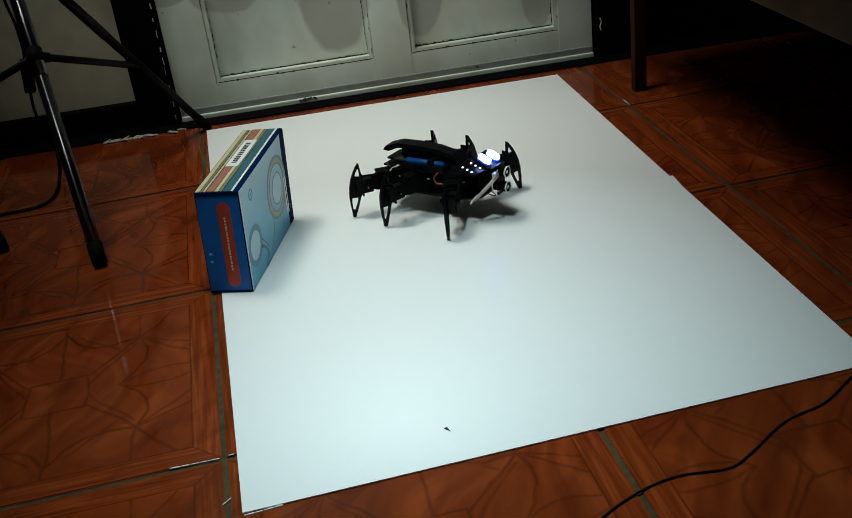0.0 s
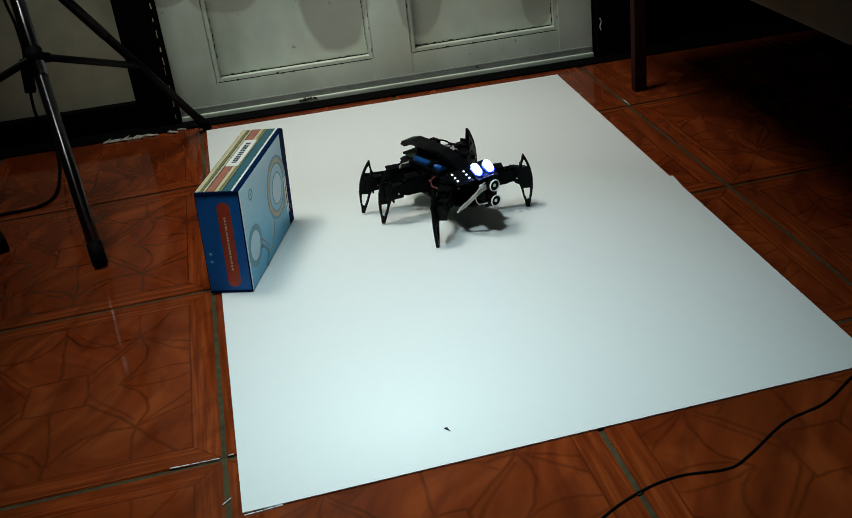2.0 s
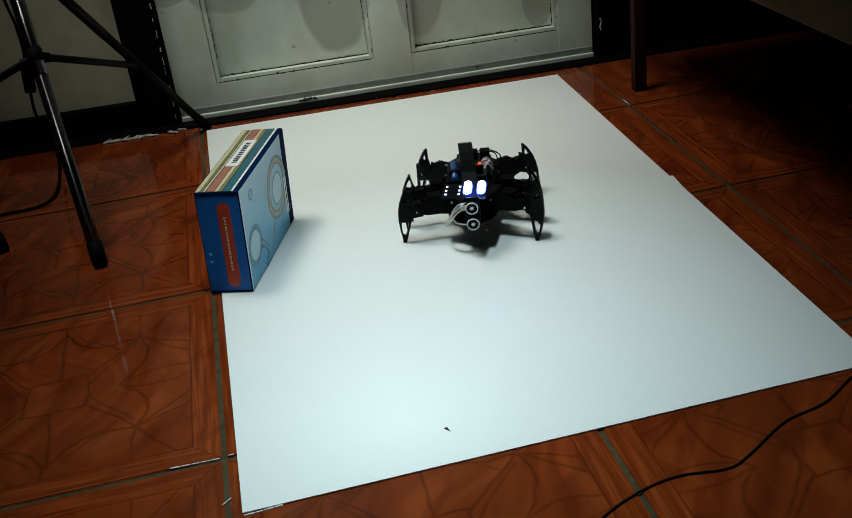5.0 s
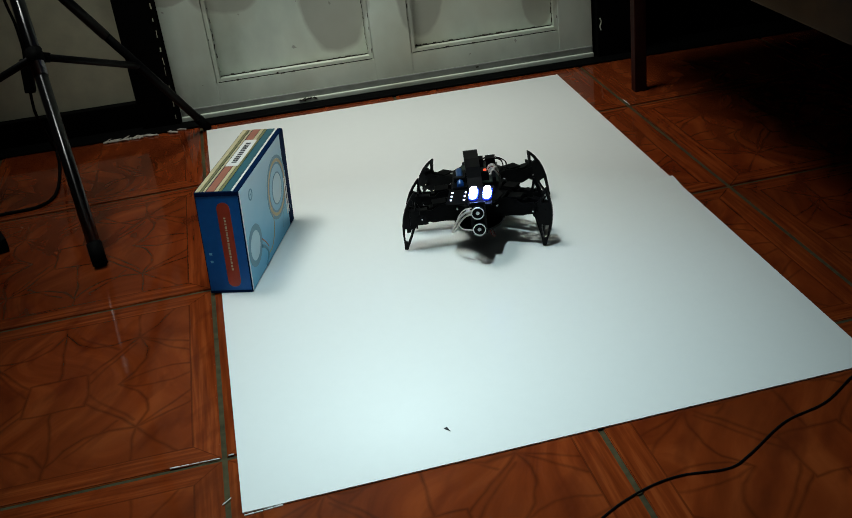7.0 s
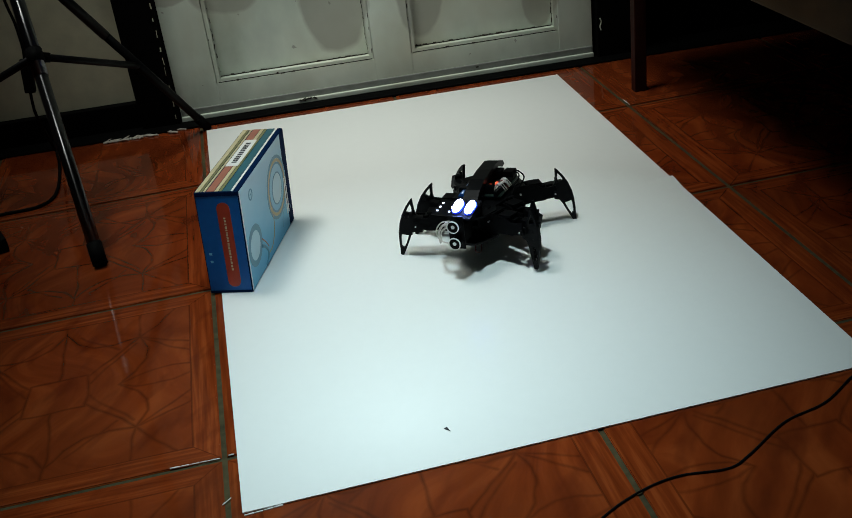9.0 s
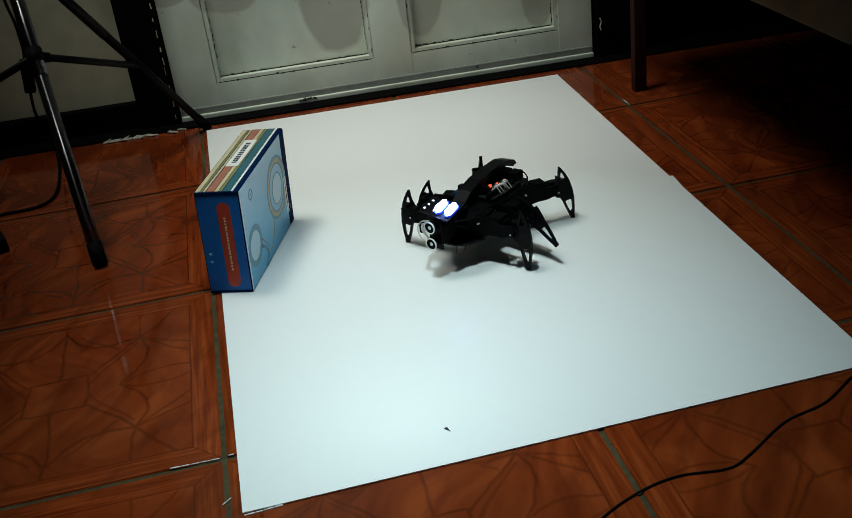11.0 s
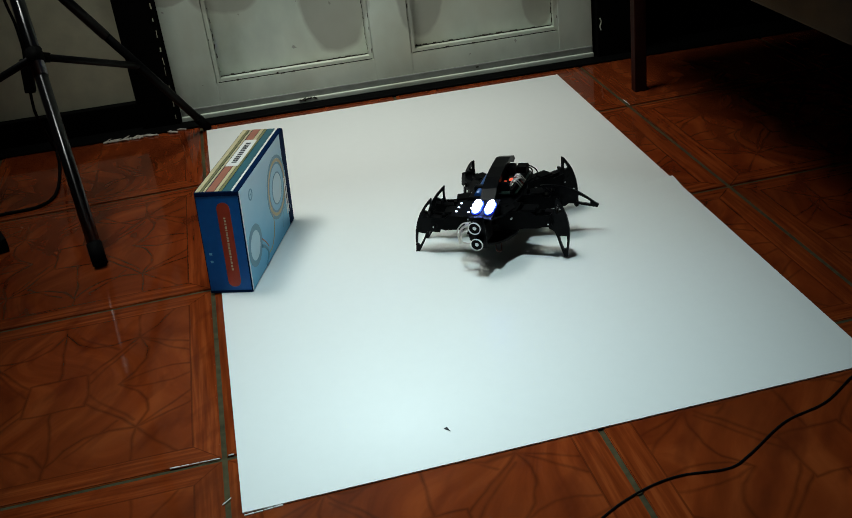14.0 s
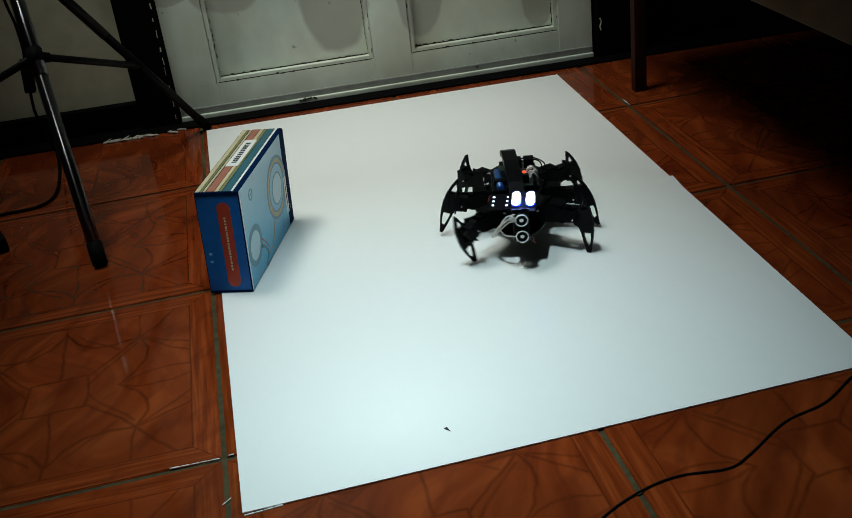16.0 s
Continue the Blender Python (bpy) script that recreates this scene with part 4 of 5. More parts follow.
def motions():
    walk(robot, [
        (0, standing(0.3677, 0.5260, 0.0007, -46.5, -1.7, -0.4)), (0.3, standing(0.3678, 0.5336, -0.0003, -49.8, 2.7, -2.7)),
        (0.5, standing(0.3685, 0.5239, 0.0006, -51.7, 1.1, -1.5)), (0.7, standing(0.3759, 0.5032, 0.0009, -55.7, -2.8, -0.9)),
        (1, standing(0.3726, 0.5212, 0.0016, -56.4, -0.6, -0.6)), (1.5, standing(0.3775, 0.5001, 0.0011, -57.5, -0.3, -1.3)),
        (2, standing(0.3762, 0.5104, 0.0024, -67.2, 0.5, -0.3)), (2.2, standing(0.3838, 0.5132, -0.0006, -64.1, 1.7, -0.1)),
        (2.5, standing(0.3873, 0.4766, 0.0019, -67.9, -1.1, -1.2)), (2.7, standing(0.3864, 0.4687, -0.0001, -72.6, -2.8, 1.1)),
        (3, standing(0.3936, 0.4876, 0.0036, -78.0, 0.4, 0.6)), (3.2, standing(0.3960, 0.4891, -0.0023, -79.5, 0.8, -1.4)),
        (3.5, standing(0.3875, 0.4552, 0.0003, -82.9, -3.0, -1.0)), (3.75, standing(0.3914, 0.4507, -0.0001, -92.0, -2.8, 1.1)),
        (4, standing(0.3965, 0.4587, 0.0008, -104.9, -0.4, 0.8)), (4.6, standing(0.3909, 0.4674, -0.0013, -115.3, -3.8, -2.4)),
        (4.9, standing(0.4004, 0.4561, 0.0027, -105.3, -1.6, 0.1)), (5.1, standing(0.4089, 0.4485, -0.0013, -104.1, 1.0, -3.9)),
        (5.3, standing(0.3993, 0.4570, 0.0017, -117.9, 0.0, -1.4)), (5.55, standing(0.3909, 0.4564, -0.0013, -115.3, -3.8, -2.4)),
        (5.85, standing(0.4004, 0.4451, 0.0027, -105.3, -1.6, 0.1)), (6.05, standing(0.4089, 0.4375, -0.0013, -104.1, 1.0, -3.9)),
        (6.25, standing(0.3993, 0.4460, 0.0017, -117.9, 0.0, -1.4)), (6.5, standing(0.3909, 0.4454, -0.0013, -115.3, -3.8, -2.4)),
        (6.8, standing(0.4004, 0.4341, 0.0027, -105.3, -1.6, 0.1)), (7, standing(0.4089, 0.4265, -0.0013, -104.1, 1.0, -3.9)),
        (7.2, standing(0.3993, 0.4350, 0.0017, -117.9, 0.0, -1.4)), (7.5, standing(0.3940, 0.4273, -0.0017, -126.0, -3.3, -3.3)),
        (7.7, standing(0.3974, 0.4248, -0.0002, -118.0, -0.8, -0.5)), (8, standing(0.4071, 0.4131, -0.0031, -112.9, 2.2, -4.3)),
        (8.25, standing(0.4013, 0.4050, 0.0017, -125.0, 0.0, -1.4)), (8.5, standing(0.3902, 0.3938, -0.0024, -134.3, -4.0, -3.1)),
        (8.75, standing(0.4034, 0.3888, -0.0002, -126.0, -0.8, -0.5)), (9, standing(0.4083, 0.3803, -0.0020, -124.6, 2.3, -4.1)),
        (9.45, standing(0.3962, 0.3938, -0.0024, -139.0, -4.0, -3.1)), (9.7, standing(0.4094, 0.3828, -0.0002, -132.0, -0.8, -0.5)),
        (9.95, standing(0.4083, 0.3803, -0.0020, -134.0, 2.3, -4.1)), (10.2, standing(0.4093, 0.4050, 0.0017, -139.0, 0.0, -1.4)),
        (10.5, standing(0.4103, 0.4089, 0.0004, -146.0, -0.6, -1.8)), (10.8, standing(0.4084, 0.3919, 0.0003, -141.0, -0.2, -1.2)),
        (11.05, standing(0.4050, 0.3762, 0.0004, -139.0, 1.5, -1.6)), (11.25, standing(0.4114, 0.4029, -0.0004, -136.0, -0.8, -2.3)),
        (11.5, standing(0.4123, 0.4149, 0.0004, -139.1, -0.6, -1.8)), (11.75, standing(0.4084, 0.3939, 0.0003, -137.0, -0.2, -1.2)),
        (12, standing(0.4080, 0.3792, 0.0004, -134.3, 1.5, -1.6)), (12.25, standing(0.4112, 0.3952, -0.0055, -131.0, 2.8, -3.8)),
        (12.5, standing(0.4161, 0.4105, 0.0003, -130.0, -2.8, -2.5)), (12.75, standing(0.4164, 0.3959, 0.0003, -128.0, -0.2, -1.2)),
        (13, standing(0.4199, 0.3751, -0.0024, -125.6, 5.0, -1.5)), (13.2, standing(0.4232, 0.4012, -0.0055, -121.1, 2.8, -3.8)),
        (13.5, standing(0.4192, 0.4147, -0.0008, -124.2, -4.8, -2.9)), (13.8, standing(0.4244, 0.3979, 0.0003, -122.7, -0.2, -1.2)),
        (14, standing(0.4318, 0.3804, -0.0019, -121.4, 3.2, -1.6)), (14.2, standing(0.4314, 0.4069, -0.0004, -117.8, -0.8, -2.3)),
        (14.5, standing(0.4285, 0.4146, -0.0010, -119.1, -4.5, -2.4)), (14.75, standing(0.4324, 0.3999, 0.0003, -117.0, -0.2, -1.2)),
        (15, standing(0.4440, 0.3849, -0.0017, -110.6, 1.5, -3.4)), (15.25, standing(0.4414, 0.4009, -0.0004, -110.0, -0.8, -2.3)),
        (15.5, standing(0.4408, 0.3951, -0.0012, -108.5, -4.5, -3.1)), (15.75, standing(0.4444, 0.3939, 0.0003, -107.0, -0.2, -1.2)),
        (16, standing(0.4582, 0.3916, -0.0003, -103.6, -0.9, -1.2)),])
    walk(LEGS[0][0], [
        (0, swing(0, -2)), (0.3, swing(0, -13)), (0.5, swing(0, 3)), (0.7, swing(0, 18)), (1, swing(0, -11)), (1.5, swing(0, 12)), (2, swing(0, -8)),
        (2.2, swing(0, -9)), (2.5, swing(0, 16)), (2.7, swing(0, 9)), (3, swing(0, -8)), (3.2, swing(0, -1)), (3.5, swing(0, 20)), (3.75, swing(0, 9)),
        (4, swing(0, -6)), (4.6, swing(0, 26)), (4.9, swing(0, -4)), (5.1, swing(0, 2)), (5.3, swing(0, 12)), (5.55, swing(0, 26)), (5.85, swing(0, -4)),
        (6.05, swing(0, 2)), (6.25, swing(0, 12)), (6.5, swing(0, 26)), (6.8, swing(0, -4)), (7, swing(0, 2)), (7.2, swing(0, 12)), (7.5, swing(0, 23)),
        (7.7, swing(0, -0)), (8, swing(0, -0)), (8.25, swing(0, 12)), (8.5, swing(0, 20)), (8.75, swing(0, -0)), (9, swing(0, 3)), (9.45, swing(0, 20)),
        (9.7, swing(0, -0)), (9.95, swing(0, 3)), (10.2, swing(0, 12)), (10.5, swing(0, -5)), (10.8, swing(0, 24)), (11.05, swing(0, 21)), (11.25, swing(0, 5)),
        (11.5, swing(0, -5)), (11.75, swing(0, 24)), (12, swing(0, 21)), (12.25, swing(0, 10)), (12.5, swing(0, -3)), (12.75, swing(0, 24)), (13, swing(0, 23)),
        (13.2, swing(0, 10)), (13.5, swing(0, 3)), (13.8, swing(0, 24)), (14, swing(0, 20)), (14.2, swing(0, 5)), (14.5, swing(0, 7)), (14.75, swing(0, 24)),
        (15, swing(0, 12)), (15.25, swing(0, 5)), (15.5, swing(0, 7)), (15.75, swing(0, 24)), (16, swing(0, -5)),])
    walk(LEGS[0][1], [
        (0, lift(2)), (0.3, lift(-14)), (0.5, lift(-14)), (0.7, lift(-2)), (1, lift(-5)), (1.5, lift(-12)), (2, lift(-11)), (2.2, lift(-10)), (2.5, lift(-10)),
        (2.7, lift(13)), (3, lift(-12)), (3.2, lift(-6)), (3.5, lift(6)), (3.75, lift(13)), (4, lift(-8)), (4.6, lift(17)), (4.9, lift(-8)), (5.1, lift(-17)),
        (5.3, lift(-7)), (5.55, lift(17)), (5.85, lift(-8)), (6.05, lift(-17)), (6.25, lift(-7)), (6.5, lift(17)), (6.8, lift(-8)), (7, lift(-17)), (7.2, lift(-7)),
        (7.5, lift(14)), (7.7, lift(0)), (8, lift(-12)), (8.25, lift(-7)), (8.5, lift(14)), (8.75, lift(0)), (9, lift(-11)), (9.45, lift(14)), (9.7, lift(0)),
        (9.95, lift(-11)), (10.2, lift(-7)), (10.5, lift(-3)), (10.8, lift(-5)), (11.05, lift(-9)), (11.25, lift(-2)), (11.5, lift(-3)), (11.75, lift(-5)),
        (12, lift(-9)), (12.25, lift(-5)), (12.5, lift(3)), (12.75, lift(-5)), (13, lift(-10)), (13.2, lift(-5)), (13.5, lift(12)), (13.8, lift(-5)), (14, lift(-9)),
        (14.2, lift(-2)), (14.5, lift(14)), (14.75, lift(-5)), (15, lift(-8)), (15.25, lift(-2)), (15.5, lift(16)), (15.75, lift(-5)), (16, lift(-7)),])
    walk(LEGS[1][0], [
        (0, swing(1, -0)), (0.3, swing(1, 0)), (0.5, swing(1, 1)), (0.7, swing(1, -10)), (1, swing(1, 23)), (1.5, swing(1, 3)), (2, swing(1, 34)), (2.2, swing(1, 24)),
        (2.5, swing(1, -3)), (2.7, swing(1, 2)), (3, swing(1, 30)), (3.2, swing(1, 20)), (3.5, swing(1, -0)), (3.75, swing(1, 2)), (4, swing(1, 3)), (4.6, swing(1, 14)),
        (4.9, swing(1, 0)), (5.1, swing(1, -29)), (5.3, swing(1, 1)), (5.55, swing(1, 14)), (5.85, swing(1, 0)), (6.05, swing(1, -29)), (6.25, swing(1, 1)),
        (6.5, swing(1, 14)), (6.8, swing(1, 0)), (7, swing(1, -29)), (7.2, swing(1, 1)), (7.5, swing(1, 17)), (7.7, swing(1, -0)), (8, swing(1, -32)),
        (8.25, swing(1, 1)), (8.5, swing(1, 21)), (8.75, swing(1, -0)), (9, swing(1, -30)), (9.45, swing(1, 21)), (9.7, swing(1, -0)), (9.95, swing(1, -30)),
        (10.2, swing(1, 1)), (10.5, swing(1, 41)), (10.8, swing(1, 6)), (11.05, swing(1, -8)), (11.25, swing(1, -1)), (11.5, swing(1, 41)), (11.75, swing(1, 6)),
        (12, swing(1, -8)), (12.25, swing(1, -0)), (12.5, swing(1, 36)), (12.75, swing(1, 6)), (13, swing(1, 1)), (13.2, swing(1, -0)), (13.5, swing(1, 38)),
        (13.8, swing(1, 6)), (14, swing(1, 14)), (14.2, swing(1, -1)), (14.5, swing(1, 36)), (14.75, swing(1, 6)), (15, swing(1, 30)), (15.25, swing(1, -1)),
        (15.5, swing(1, -8)), (15.75, swing(1, 6)), (16, swing(1, -6)),])
    walk(LEGS[1][1], [
        (0, lift(4)), (0.3, lift(30)), (0.5, lift(-4)), (0.7, lift(8)), (1, lift(2)), (1.5, lift(2)), (2, lift(4)), (2.2, lift(6)), (2.5, lift(1)), (2.7, lift(8)),
        (3, lift(4)), (3.2, lift(6)), (3.5, lift(7)), (3.75, lift(8)), (4, lift(10)), (4.6, lift(16)), (4.9, lift(0)), (5.1, lift(-8)), (5.3, lift(-2)),
        (5.55, lift(16)), (5.85, lift(0)), (6.05, lift(-8)), (6.25, lift(-2)), (6.5, lift(16)), (6.8, lift(0)), (7, lift(-8)), (7.2, lift(-2)), (7.5, lift(16)),
        (7.7, lift(2)), (8, lift(-8)), (8.25, lift(-2)), (8.5, lift(19)), (8.75, lift(2)), (9, lift(-16)), (9.45, lift(19)), (9.7, lift(2)), (9.95, lift(-16)),
        (10.2, lift(-2)), (10.5, lift(11)), (10.8, lift(10)), (11.05, lift(40)), (11.25, lift(2)), (11.5, lift(11)), (11.75, lift(10)), (12, lift(40)), (12.25, lift(0)),
        (12.5, lift(11)), (12.75, lift(10)), (13, lift(53)), (13.2, lift(0)), (13.5, lift(17)), (13.8, lift(10)), (14, lift(51)), (14.2, lift(2)), (14.5, lift(17)),
        (14.75, lift(10)), (15, lift(44)), (15.25, lift(2)), (15.5, lift(13)), (15.75, lift(10)), (16, lift(11)),])
    walk(LEGS[2][0], [
        (0, swing(2, -15)), (0.3, swing(2, -17)), (0.5, swing(2, -3)), (0.7, swing(2, 9)), (1, swing(2, -19)), (1.5, swing(2, 4)), (2, swing(2, -19)),
        (2.2, swing(2, -17)), (2.5, swing(2, 10)), (2.7, swing(2, 1)), (3, swing(2, -16)), (3.2, swing(2, -18)), (3.5, swing(2, 11)), (3.75, swing(2, 1)),
        (4, swing(2, 6)), (4.6, swing(2, 14)), (4.9, swing(2, 4)), (5.1, swing(2, -3)), (5.3, swing(2, 2)), (5.55, swing(2, 14)), (5.85, swing(2, 4)),
        (6.05, swing(2, -3)), (6.25, swing(2, 2)), (6.5, swing(2, 14)), (6.8, swing(2, 4)), (7, swing(2, -3)), (7.2, swing(2, 2)), (7.5, swing(2, 22)),
        (7.7, swing(2, -3)), (8, swing(2, -9)), (8.25, swing(2, 2)), (8.5, swing(2, 14)), (8.75, swing(2, -3)), (9, swing(2, -4)), (9.45, swing(2, 14)),
        (9.7, swing(2, -3)), (9.95, swing(2, -4)), (10.2, swing(2, 2)), (10.5, swing(2, -9)), (10.8, swing(2, 15)), (11.05, swing(2, 22)), (11.25, swing(2, -8)),
        (11.5, swing(2, -9)), (11.75, swing(2, 15)), (12, swing(2, 22)), (12.25, swing(2, -1)), (12.5, swing(2, -15)), (12.75, swing(2, 15)), (13, swing(2, 17)),
        (13.2, swing(2, -1)), (13.5, swing(2, -6)), (13.8, swing(2, 15)), (14, swing(2, 15)), (14.2, swing(2, -8)), (14.5, swing(2, -7)), (14.75, swing(2, 15)),
        (15, swing(2, 4)), (15.25, swing(2, -8)), (15.5, swing(2, 6)), (15.75, swing(2, 15)), (16, swing(2, -2)),])
    walk(LEGS[2][1], [
        (0, lift(6)), (0.3, lift(-3)), (0.5, lift(0)), (0.7, lift(11)), (1, lift(-1)), (1.5, lift(4)), (2, lift(-6)), (2.2, lift(-5)), (2.5, lift(5)), (2.7, lift(4)),
        (3, lift(-10)), (3.2, lift(7)), (3.5, lift(14)), (3.75, lift(4)), (4, lift(-2)), (4.6, lift(45)), (4.9, lift(1)), (5.1, lift(9)), (5.3, lift(-1)),
        (5.55, lift(45)), (5.85, lift(1)), (6.05, lift(9)), (6.25, lift(-1)), (6.5, lift(45)), (6.8, lift(1)), (7, lift(9)), (7.2, lift(-1)), (7.5, lift(44)),
        (7.7, lift(6)), (8, lift(5)), (8.25, lift(-1)), (8.5, lift(31)), (8.75, lift(6)), (9, lift(4)), (9.45, lift(31)), (9.7, lift(6)), (9.95, lift(4)),
        (10.2, lift(-1)), (10.5, lift(1)), (10.8, lift(4)), (11.05, lift(-1)), (11.25, lift(7)), (11.5, lift(1)), (11.75, lift(4)), (12, lift(-1)), (12.25, lift(12)),
        (12.5, lift(13)), (12.75, lift(4)), (13, lift(-1)), (13.2, lift(12)), (13.5, lift(32)), (13.8, lift(4)), (14, lift(0)), (14.2, lift(7)), (14.5, lift(33)),
        (14.75, lift(4)), (15, lift(7)), (15.25, lift(7)), (15.5, lift(23)), (15.75, lift(4)), (16, lift(7)),])
    walk(LEGS[3][0], [
        (0, swing(3, 4)), (0.3, swing(3, 17)), (0.5, swing(3, 4)), (0.7, swing(3, -6)), (1, swing(3, 12)), (1.5, swing(3, -4)), (2, swing(3, 17)), (2.2, swing(3, 14)),
        (2.5, swing(3, 0)), (2.7, swing(3, -7)), (3, swing(3, 13)), (3.2, swing(3, 7)), (3.5, swing(3, -3)), (3.75, swing(3, -7)), (4, swing(3, 22)),
        (4.6, swing(3, 17)), (4.9, swing(3, -10)), (5.1, swing(3, -13)), (5.3, swing(3, 9)), (5.55, swing(3, 17)), (5.85, swing(3, -10)), (6.05, swing(3, -13)),
        (6.25, swing(3, 9)), (6.5, swing(3, 17)), (6.8, swing(3, -10)), (7, swing(3, -13)), (7.2, swing(3, 9)), (7.5, swing(3, 20)), (7.7, swing(3, -5)),
        (8, swing(3, -9)), (8.25, swing(3, 9)), (8.5, swing(3, 13)), (8.75, swing(3, -5)), (9, swing(3, -8)), (9.45, swing(3, 13)), (9.7, swing(3, -5)),
        (9.95, swing(3, -8)), (10.2, swing(3, 9)), (10.5, swing(3, 16)), (10.8, swing(3, -8)), (11.05, swing(3, -14)), (11.25, swing(3, 21)), (11.5, swing(3, 16)),
        (11.75, swing(3, -8)), (12, swing(3, -14)), (12.25, swing(3, 10)), (12.5, swing(3, 25)), (12.75, swing(3, -8)), (13, swing(3, -18)), (13.2, swing(3, 10)),
        (13.5, swing(3, 26)), (13.8, swing(3, -8)), (14, swing(3, -12)), (14.2, swing(3, 21)), (14.5, swing(3, 20)), (14.75, swing(3, -8)), (15, swing(3, -1)),
        (15.25, swing(3, 21)), (15.5, swing(3, 13)), (15.75, swing(3, -8)), (16, swing(3, 21)),])
    walk(LEGS[3][1], [
        (0, lift(-8)), (0.3, lift(-1)), (0.5, lift(-1)), (0.7, lift(-22)), (1, lift(-7)), (1.5, lift(-7)), (2, lift(-6)), (2.2, lift(4)), (2.5, lift(-24)),
        (2.7, lift(-30)), (3, lift(-4)), (3.2, lift(-0)), (3.5, lift(-30)), (3.75, lift(-30)), (4, lift(-32)), (4.6, lift(-32)), (4.9, lift(-18)), (5.1, lift(2)),
        (5.3, lift(-21)), (5.55, lift(-32)), (5.85, lift(-18)), (6.05, lift(2)), (6.25, lift(-21)), (6.5, lift(-32)), (6.8, lift(-18)), (7, lift(2)), (7.2, lift(-21)),
        (7.5, lift(-34)), (7.7, lift(-18)), (8, lift(7)), (8.25, lift(-21)), (8.5, lift(-34)), (8.75, lift(-18)), (9, lift(3)), (9.45, lift(-34)), (9.7, lift(-18)),
        (9.95, lift(3)), (10.2, lift(-21)), (10.5, lift(-26)), (10.8, lift(-27)), (11.05, lift(0)), (11.25, lift(-19)), (11.5, lift(-26)), (11.75, lift(-27)),
        (12, lift(0)), (12.25, lift(-5)), (12.5, lift(-35)), (12.75, lift(-27)), (13, lift(13)), (13.2, lift(-5)), (13.5, lift(-34)), (13.8, lift(-27)), (14, lift(9)),
        (14.2, lift(-19)), (14.5, lift(-34)), (14.75, lift(-27)), (15, lift(-6)), (15.25, lift(-19)), (15.5, lift(-34)), (15.75, lift(-27)), (16, lift(-33)),])
    walk(LEGS[4][0], [
        (0, swing(4, -22)), (0.3, swing(4, -22)), (0.5, swing(4, 3)), (0.7, swing(4, 19)), (1, swing(4, -20)), (1.5, swing(4, 11)), (2, swing(4, -16)),
        (2.2, swing(4, -18)), (2.5, swing(4, 6)), (2.7, swing(4, 7)), (3, swing(4, -19)), (3.2, swing(4, -4)), (3.5, swing(4, 15)), (3.75, swing(4, 7)),
        (4, swing(4, 7)), (4.6, swing(4, -17)), (4.9, swing(4, 13)), (5.1, swing(4, 1)), (5.3, swing(4, -6)), (5.55, swing(4, -17)), (5.85, swing(4, 13)),
        (6.05, swing(4, 1)), (6.25, swing(4, -6)), (6.5, swing(4, -17)), (6.8, swing(4, 13)), (7, swing(4, 1)), (7.2, swing(4, -6)), (7.5, swing(4, -13)),
        (7.7, swing(4, 8)), (8, swing(4, 6)), (8.25, swing(4, -6)), (8.5, swing(4, -10)), (8.75, swing(4, 8)), (9, swing(4, 2)), (9.45, swing(4, -10)),
        (9.7, swing(4, 8)), (9.95, swing(4, 2)), (10.2, swing(4, -6)), (10.5, swing(4, -13)), (10.8, swing(4, 17)), (11.05, swing(4, 15)), (11.25, swing(4, 8)),
        (11.5, swing(4, -13)), (11.75, swing(4, 17)), (12, swing(4, 15)), (12.25, swing(4, -5)), (12.5, swing(4, -18)), (12.75, swing(4, 17)), (13, swing(4, 7)),
        (13.2, swing(4, -5)), (13.5, swing(4, -17)), (13.8, swing(4, 17)), (14, swing(4, 13)), (14.2, swing(4, 8)), (14.5, swing(4, -10)), (14.75, swing(4, 17)),
        (15, swing(4, 7)), (15.25, swing(4, 8)), (15.5, swing(4, 3)), (15.75, swing(4, 17)), (16, swing(4, 1)),])
    walk(LEGS[4][1], [
        (0, lift(-4)), (0.3, lift(12)), (0.5, lift(2)), (0.7, lift(40)), (1, lift(2)), (1.5, lift(-2)), (2, lift(-0)), (2.2, lift(9)), (2.5, lift(-6)), (2.7, lift(51)),
        (3, lift(-2)), (3.2, lift(9)), (3.5, lift(42)), (3.75, lift(51)), (4, lift(9)), (4.6, lift(56)), (4.9, lift(-14)), (5.1, lift(4)), (5.3, lift(-3)),
        (5.55, lift(56)), (5.85, lift(-14)), (6.05, lift(4)), (6.25, lift(-3)), (6.5, lift(56)), (6.8, lift(-14)), (7, lift(4)), (7.2, lift(-3)), (7.5, lift(54)),
        (7.7, lift(4)), (8, lift(11)), (8.25, lift(-3)), (8.5, lift(49)), (8.75, lift(4)), (9, lift(10)), (9.45, lift(49)), (9.7, lift(4)), (9.95, lift(10)),
        (10.2, lift(-3)), (10.5, lift(1)), (10.8, lift(-1)), (11.05, lift(2)), (11.25, lift(-2)), (11.5, lift(1)), (11.75, lift(-1)), (12, lift(2)), (12.25, lift(27)),
        (12.5, lift(30)), (12.75, lift(-1)), (13, lift(17)), (13.2, lift(27)), (13.5, lift(49)), (13.8, lift(-1)), (14, lift(13)), (14.2, lift(-2)), (14.5, lift(45)),
        (14.75, lift(-1)), (15, lift(9)), (15.25, lift(-2)), (15.5, lift(28)), (15.75, lift(-1)), (16, lift(9)),])
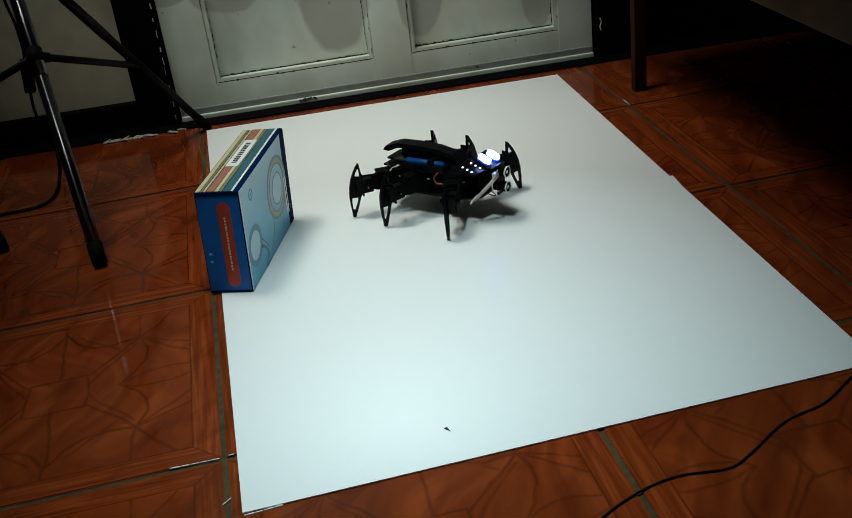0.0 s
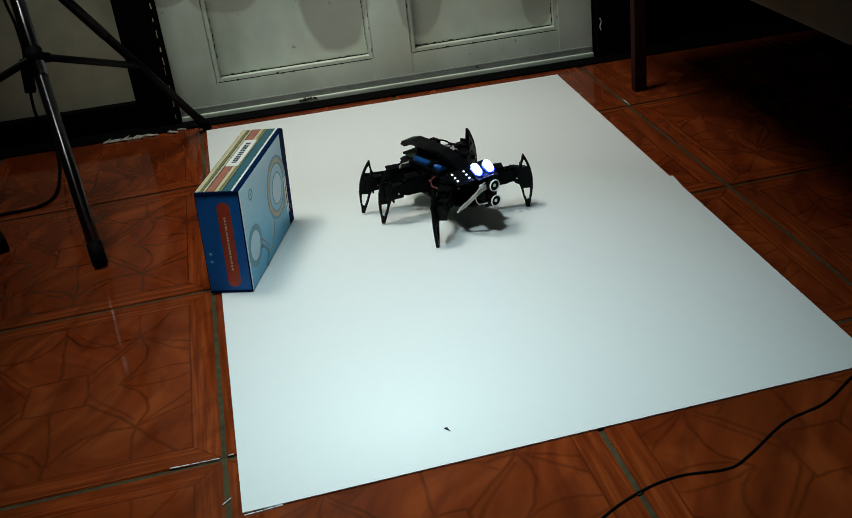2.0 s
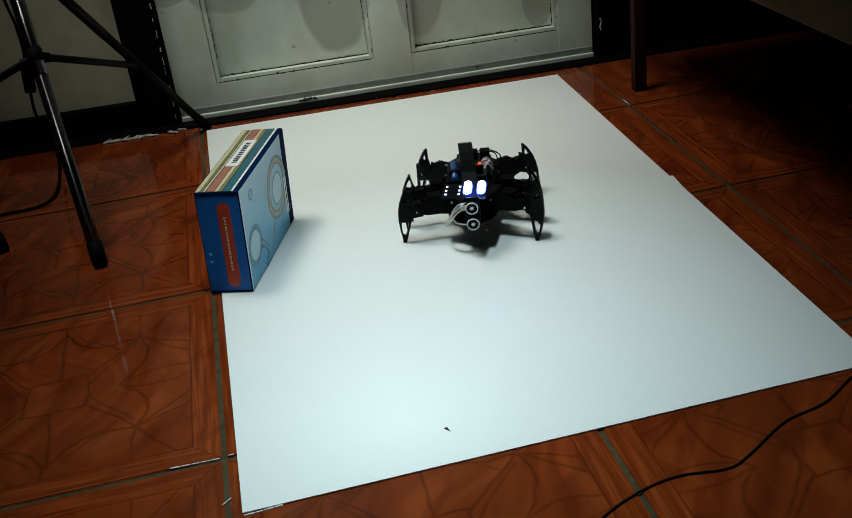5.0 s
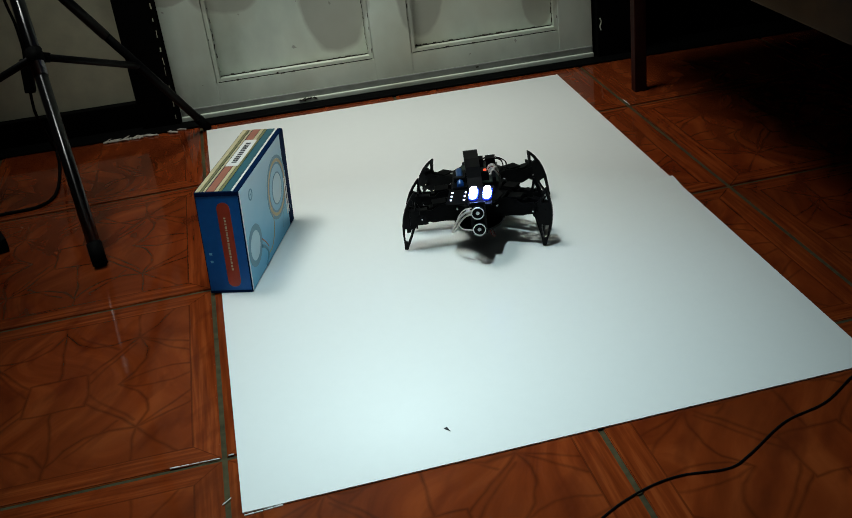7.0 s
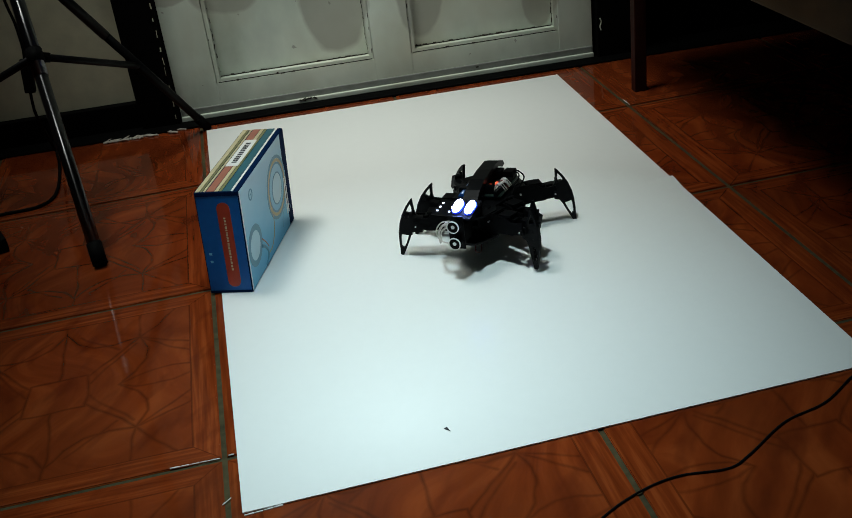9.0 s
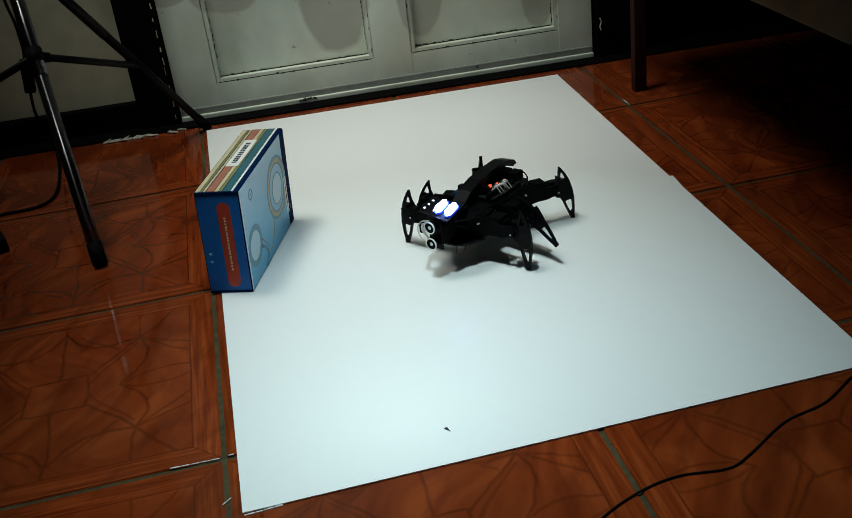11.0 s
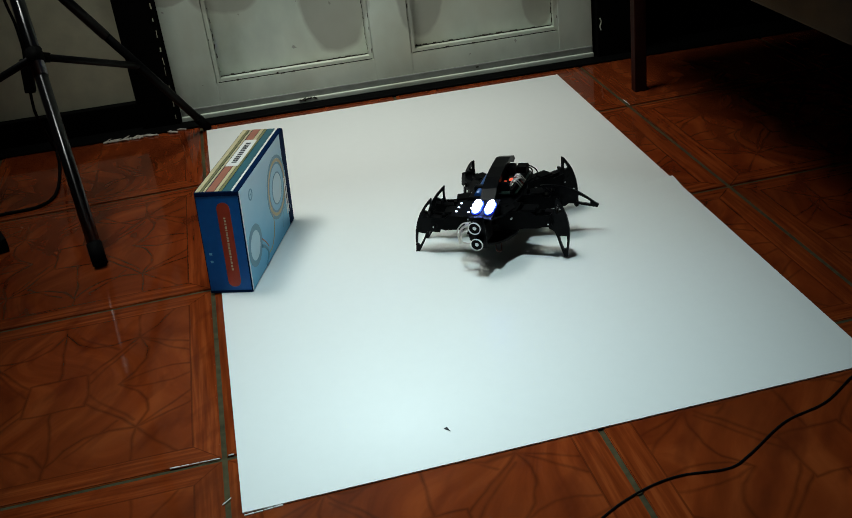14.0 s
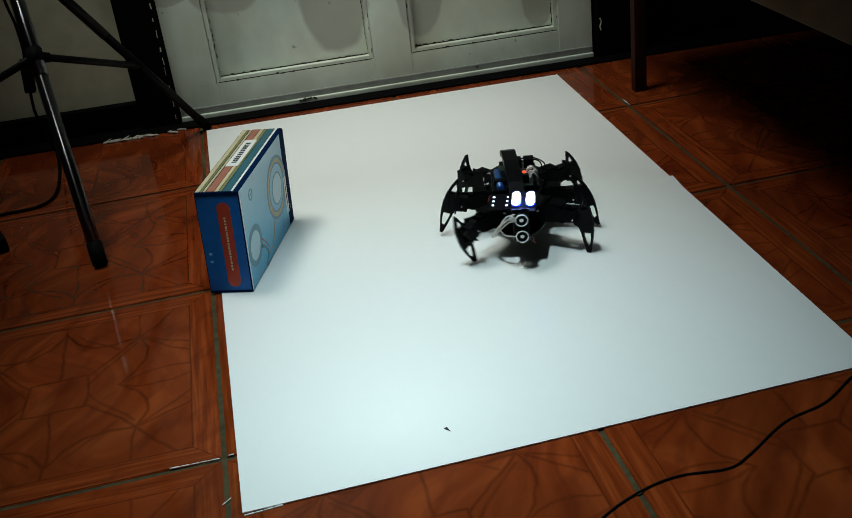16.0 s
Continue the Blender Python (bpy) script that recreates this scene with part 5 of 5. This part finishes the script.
    walk(LEGS[5][0], [
        (0, swing(5, -4)), (0.3, swing(5, 3)), (0.5, swing(5, -7)), (0.7, swing(5, -13)), (1, swing(5, 2)), (1.5, swing(5, -14)), (2, swing(5, 12)), (2.2, swing(5, 4)),
        (2.5, swing(5, -17)), (2.7, swing(5, -4)), (3, swing(5, 10)), (3.2, swing(5, 6)), (3.5, swing(5, -19)), (3.75, swing(5, -4)), (4, swing(5, -10)),
        (4.6, swing(5, 12)), (4.9, swing(5, -9)), (5.1, swing(5, -3)), (5.3, swing(5, 5)), (5.55, swing(5, 12)), (5.85, swing(5, -9)), (6.05, swing(5, -3)),
        (6.25, swing(5, 5)), (6.5, swing(5, 12)), (6.8, swing(5, -9)), (7, swing(5, -3)), (7.2, swing(5, 5)), (7.5, swing(5, 13)), (7.7, swing(5, -3)),
        (8, swing(5, -9)), (8.25, swing(5, 5)), (8.5, swing(5, 10)), (8.75, swing(5, -3)), (9, swing(5, -6)), (9.45, swing(5, 10)), (9.7, swing(5, -3)),
        (9.95, swing(5, -6)), (10.2, swing(5, 5)), (10.5, swing(5, 12)), (10.8, swing(5, -1)), (11.05, swing(5, -9)), (11.25, swing(5, 14)), (11.5, swing(5, 12)),
        (11.75, swing(5, -1)), (12, swing(5, -9)), (12.25, swing(5, -5)), (12.5, swing(5, 15)), (12.75, swing(5, -1)), (13, swing(5, -11)), (13.2, swing(5, -5)),
        (13.5, swing(5, 15)), (13.8, swing(5, -1)), (14, swing(5, -6)), (14.2, swing(5, 14)), (14.5, swing(5, 11)), (14.75, swing(5, -1)), (15, swing(5, 2)),
        (15.25, swing(5, 14)), (15.5, swing(5, 8)), (15.75, swing(5, -1)), (16, swing(5, -10)),])
    walk(LEGS[5][1], [
        (0, lift(-2)), (0.3, lift(19)), (0.5, lift(12)), (0.7, lift(-3)), (1, lift(-2)), (1.5, lift(4)), (2, lift(2)), (2.2, lift(22)), (2.5, lift(-0)), (2.7, lift(-1)),
        (3, lift(33)), (3.2, lift(20)), (3.5, lift(-3)), (3.75, lift(-1)), (4, lift(-4)), (4.6, lift(-7)), (4.9, lift(-9)), (5.1, lift(17)), (5.3, lift(1)),
        (5.55, lift(-7)), (5.85, lift(-9)), (6.05, lift(17)), (6.25, lift(1)), (6.5, lift(-7)), (6.8, lift(-9)), (7, lift(17)), (7.2, lift(1)), (7.5, lift(-3)),
        (7.7, lift(-1)), (8, lift(24)), (8.25, lift(1)), (8.5, lift(-4)), (8.75, lift(-1)), (9, lift(21)), (9.45, lift(-4)), (9.7, lift(-1)), (9.95, lift(21)),
        (10.2, lift(1)), (10.5, lift(-0)), (10.8, lift(2)), (11.05, lift(7)), (11.25, lift(3)), (11.5, lift(-0)), (11.75, lift(2)), (12, lift(7)), (12.25, lift(24)),
        (12.5, lift(-6)), (12.75, lift(2)), (13, lift(21)), (13.2, lift(24)), (13.5, lift(-9)), (13.8, lift(2)), (14, lift(17)), (14.2, lift(3)), (14.5, lift(-8)),
        (14.75, lift(2)), (15, lift(17)), (15.25, lift(3)), (15.5, lift(-7)), (15.75, lift(2)), (16, lift(-0)),])


motions()
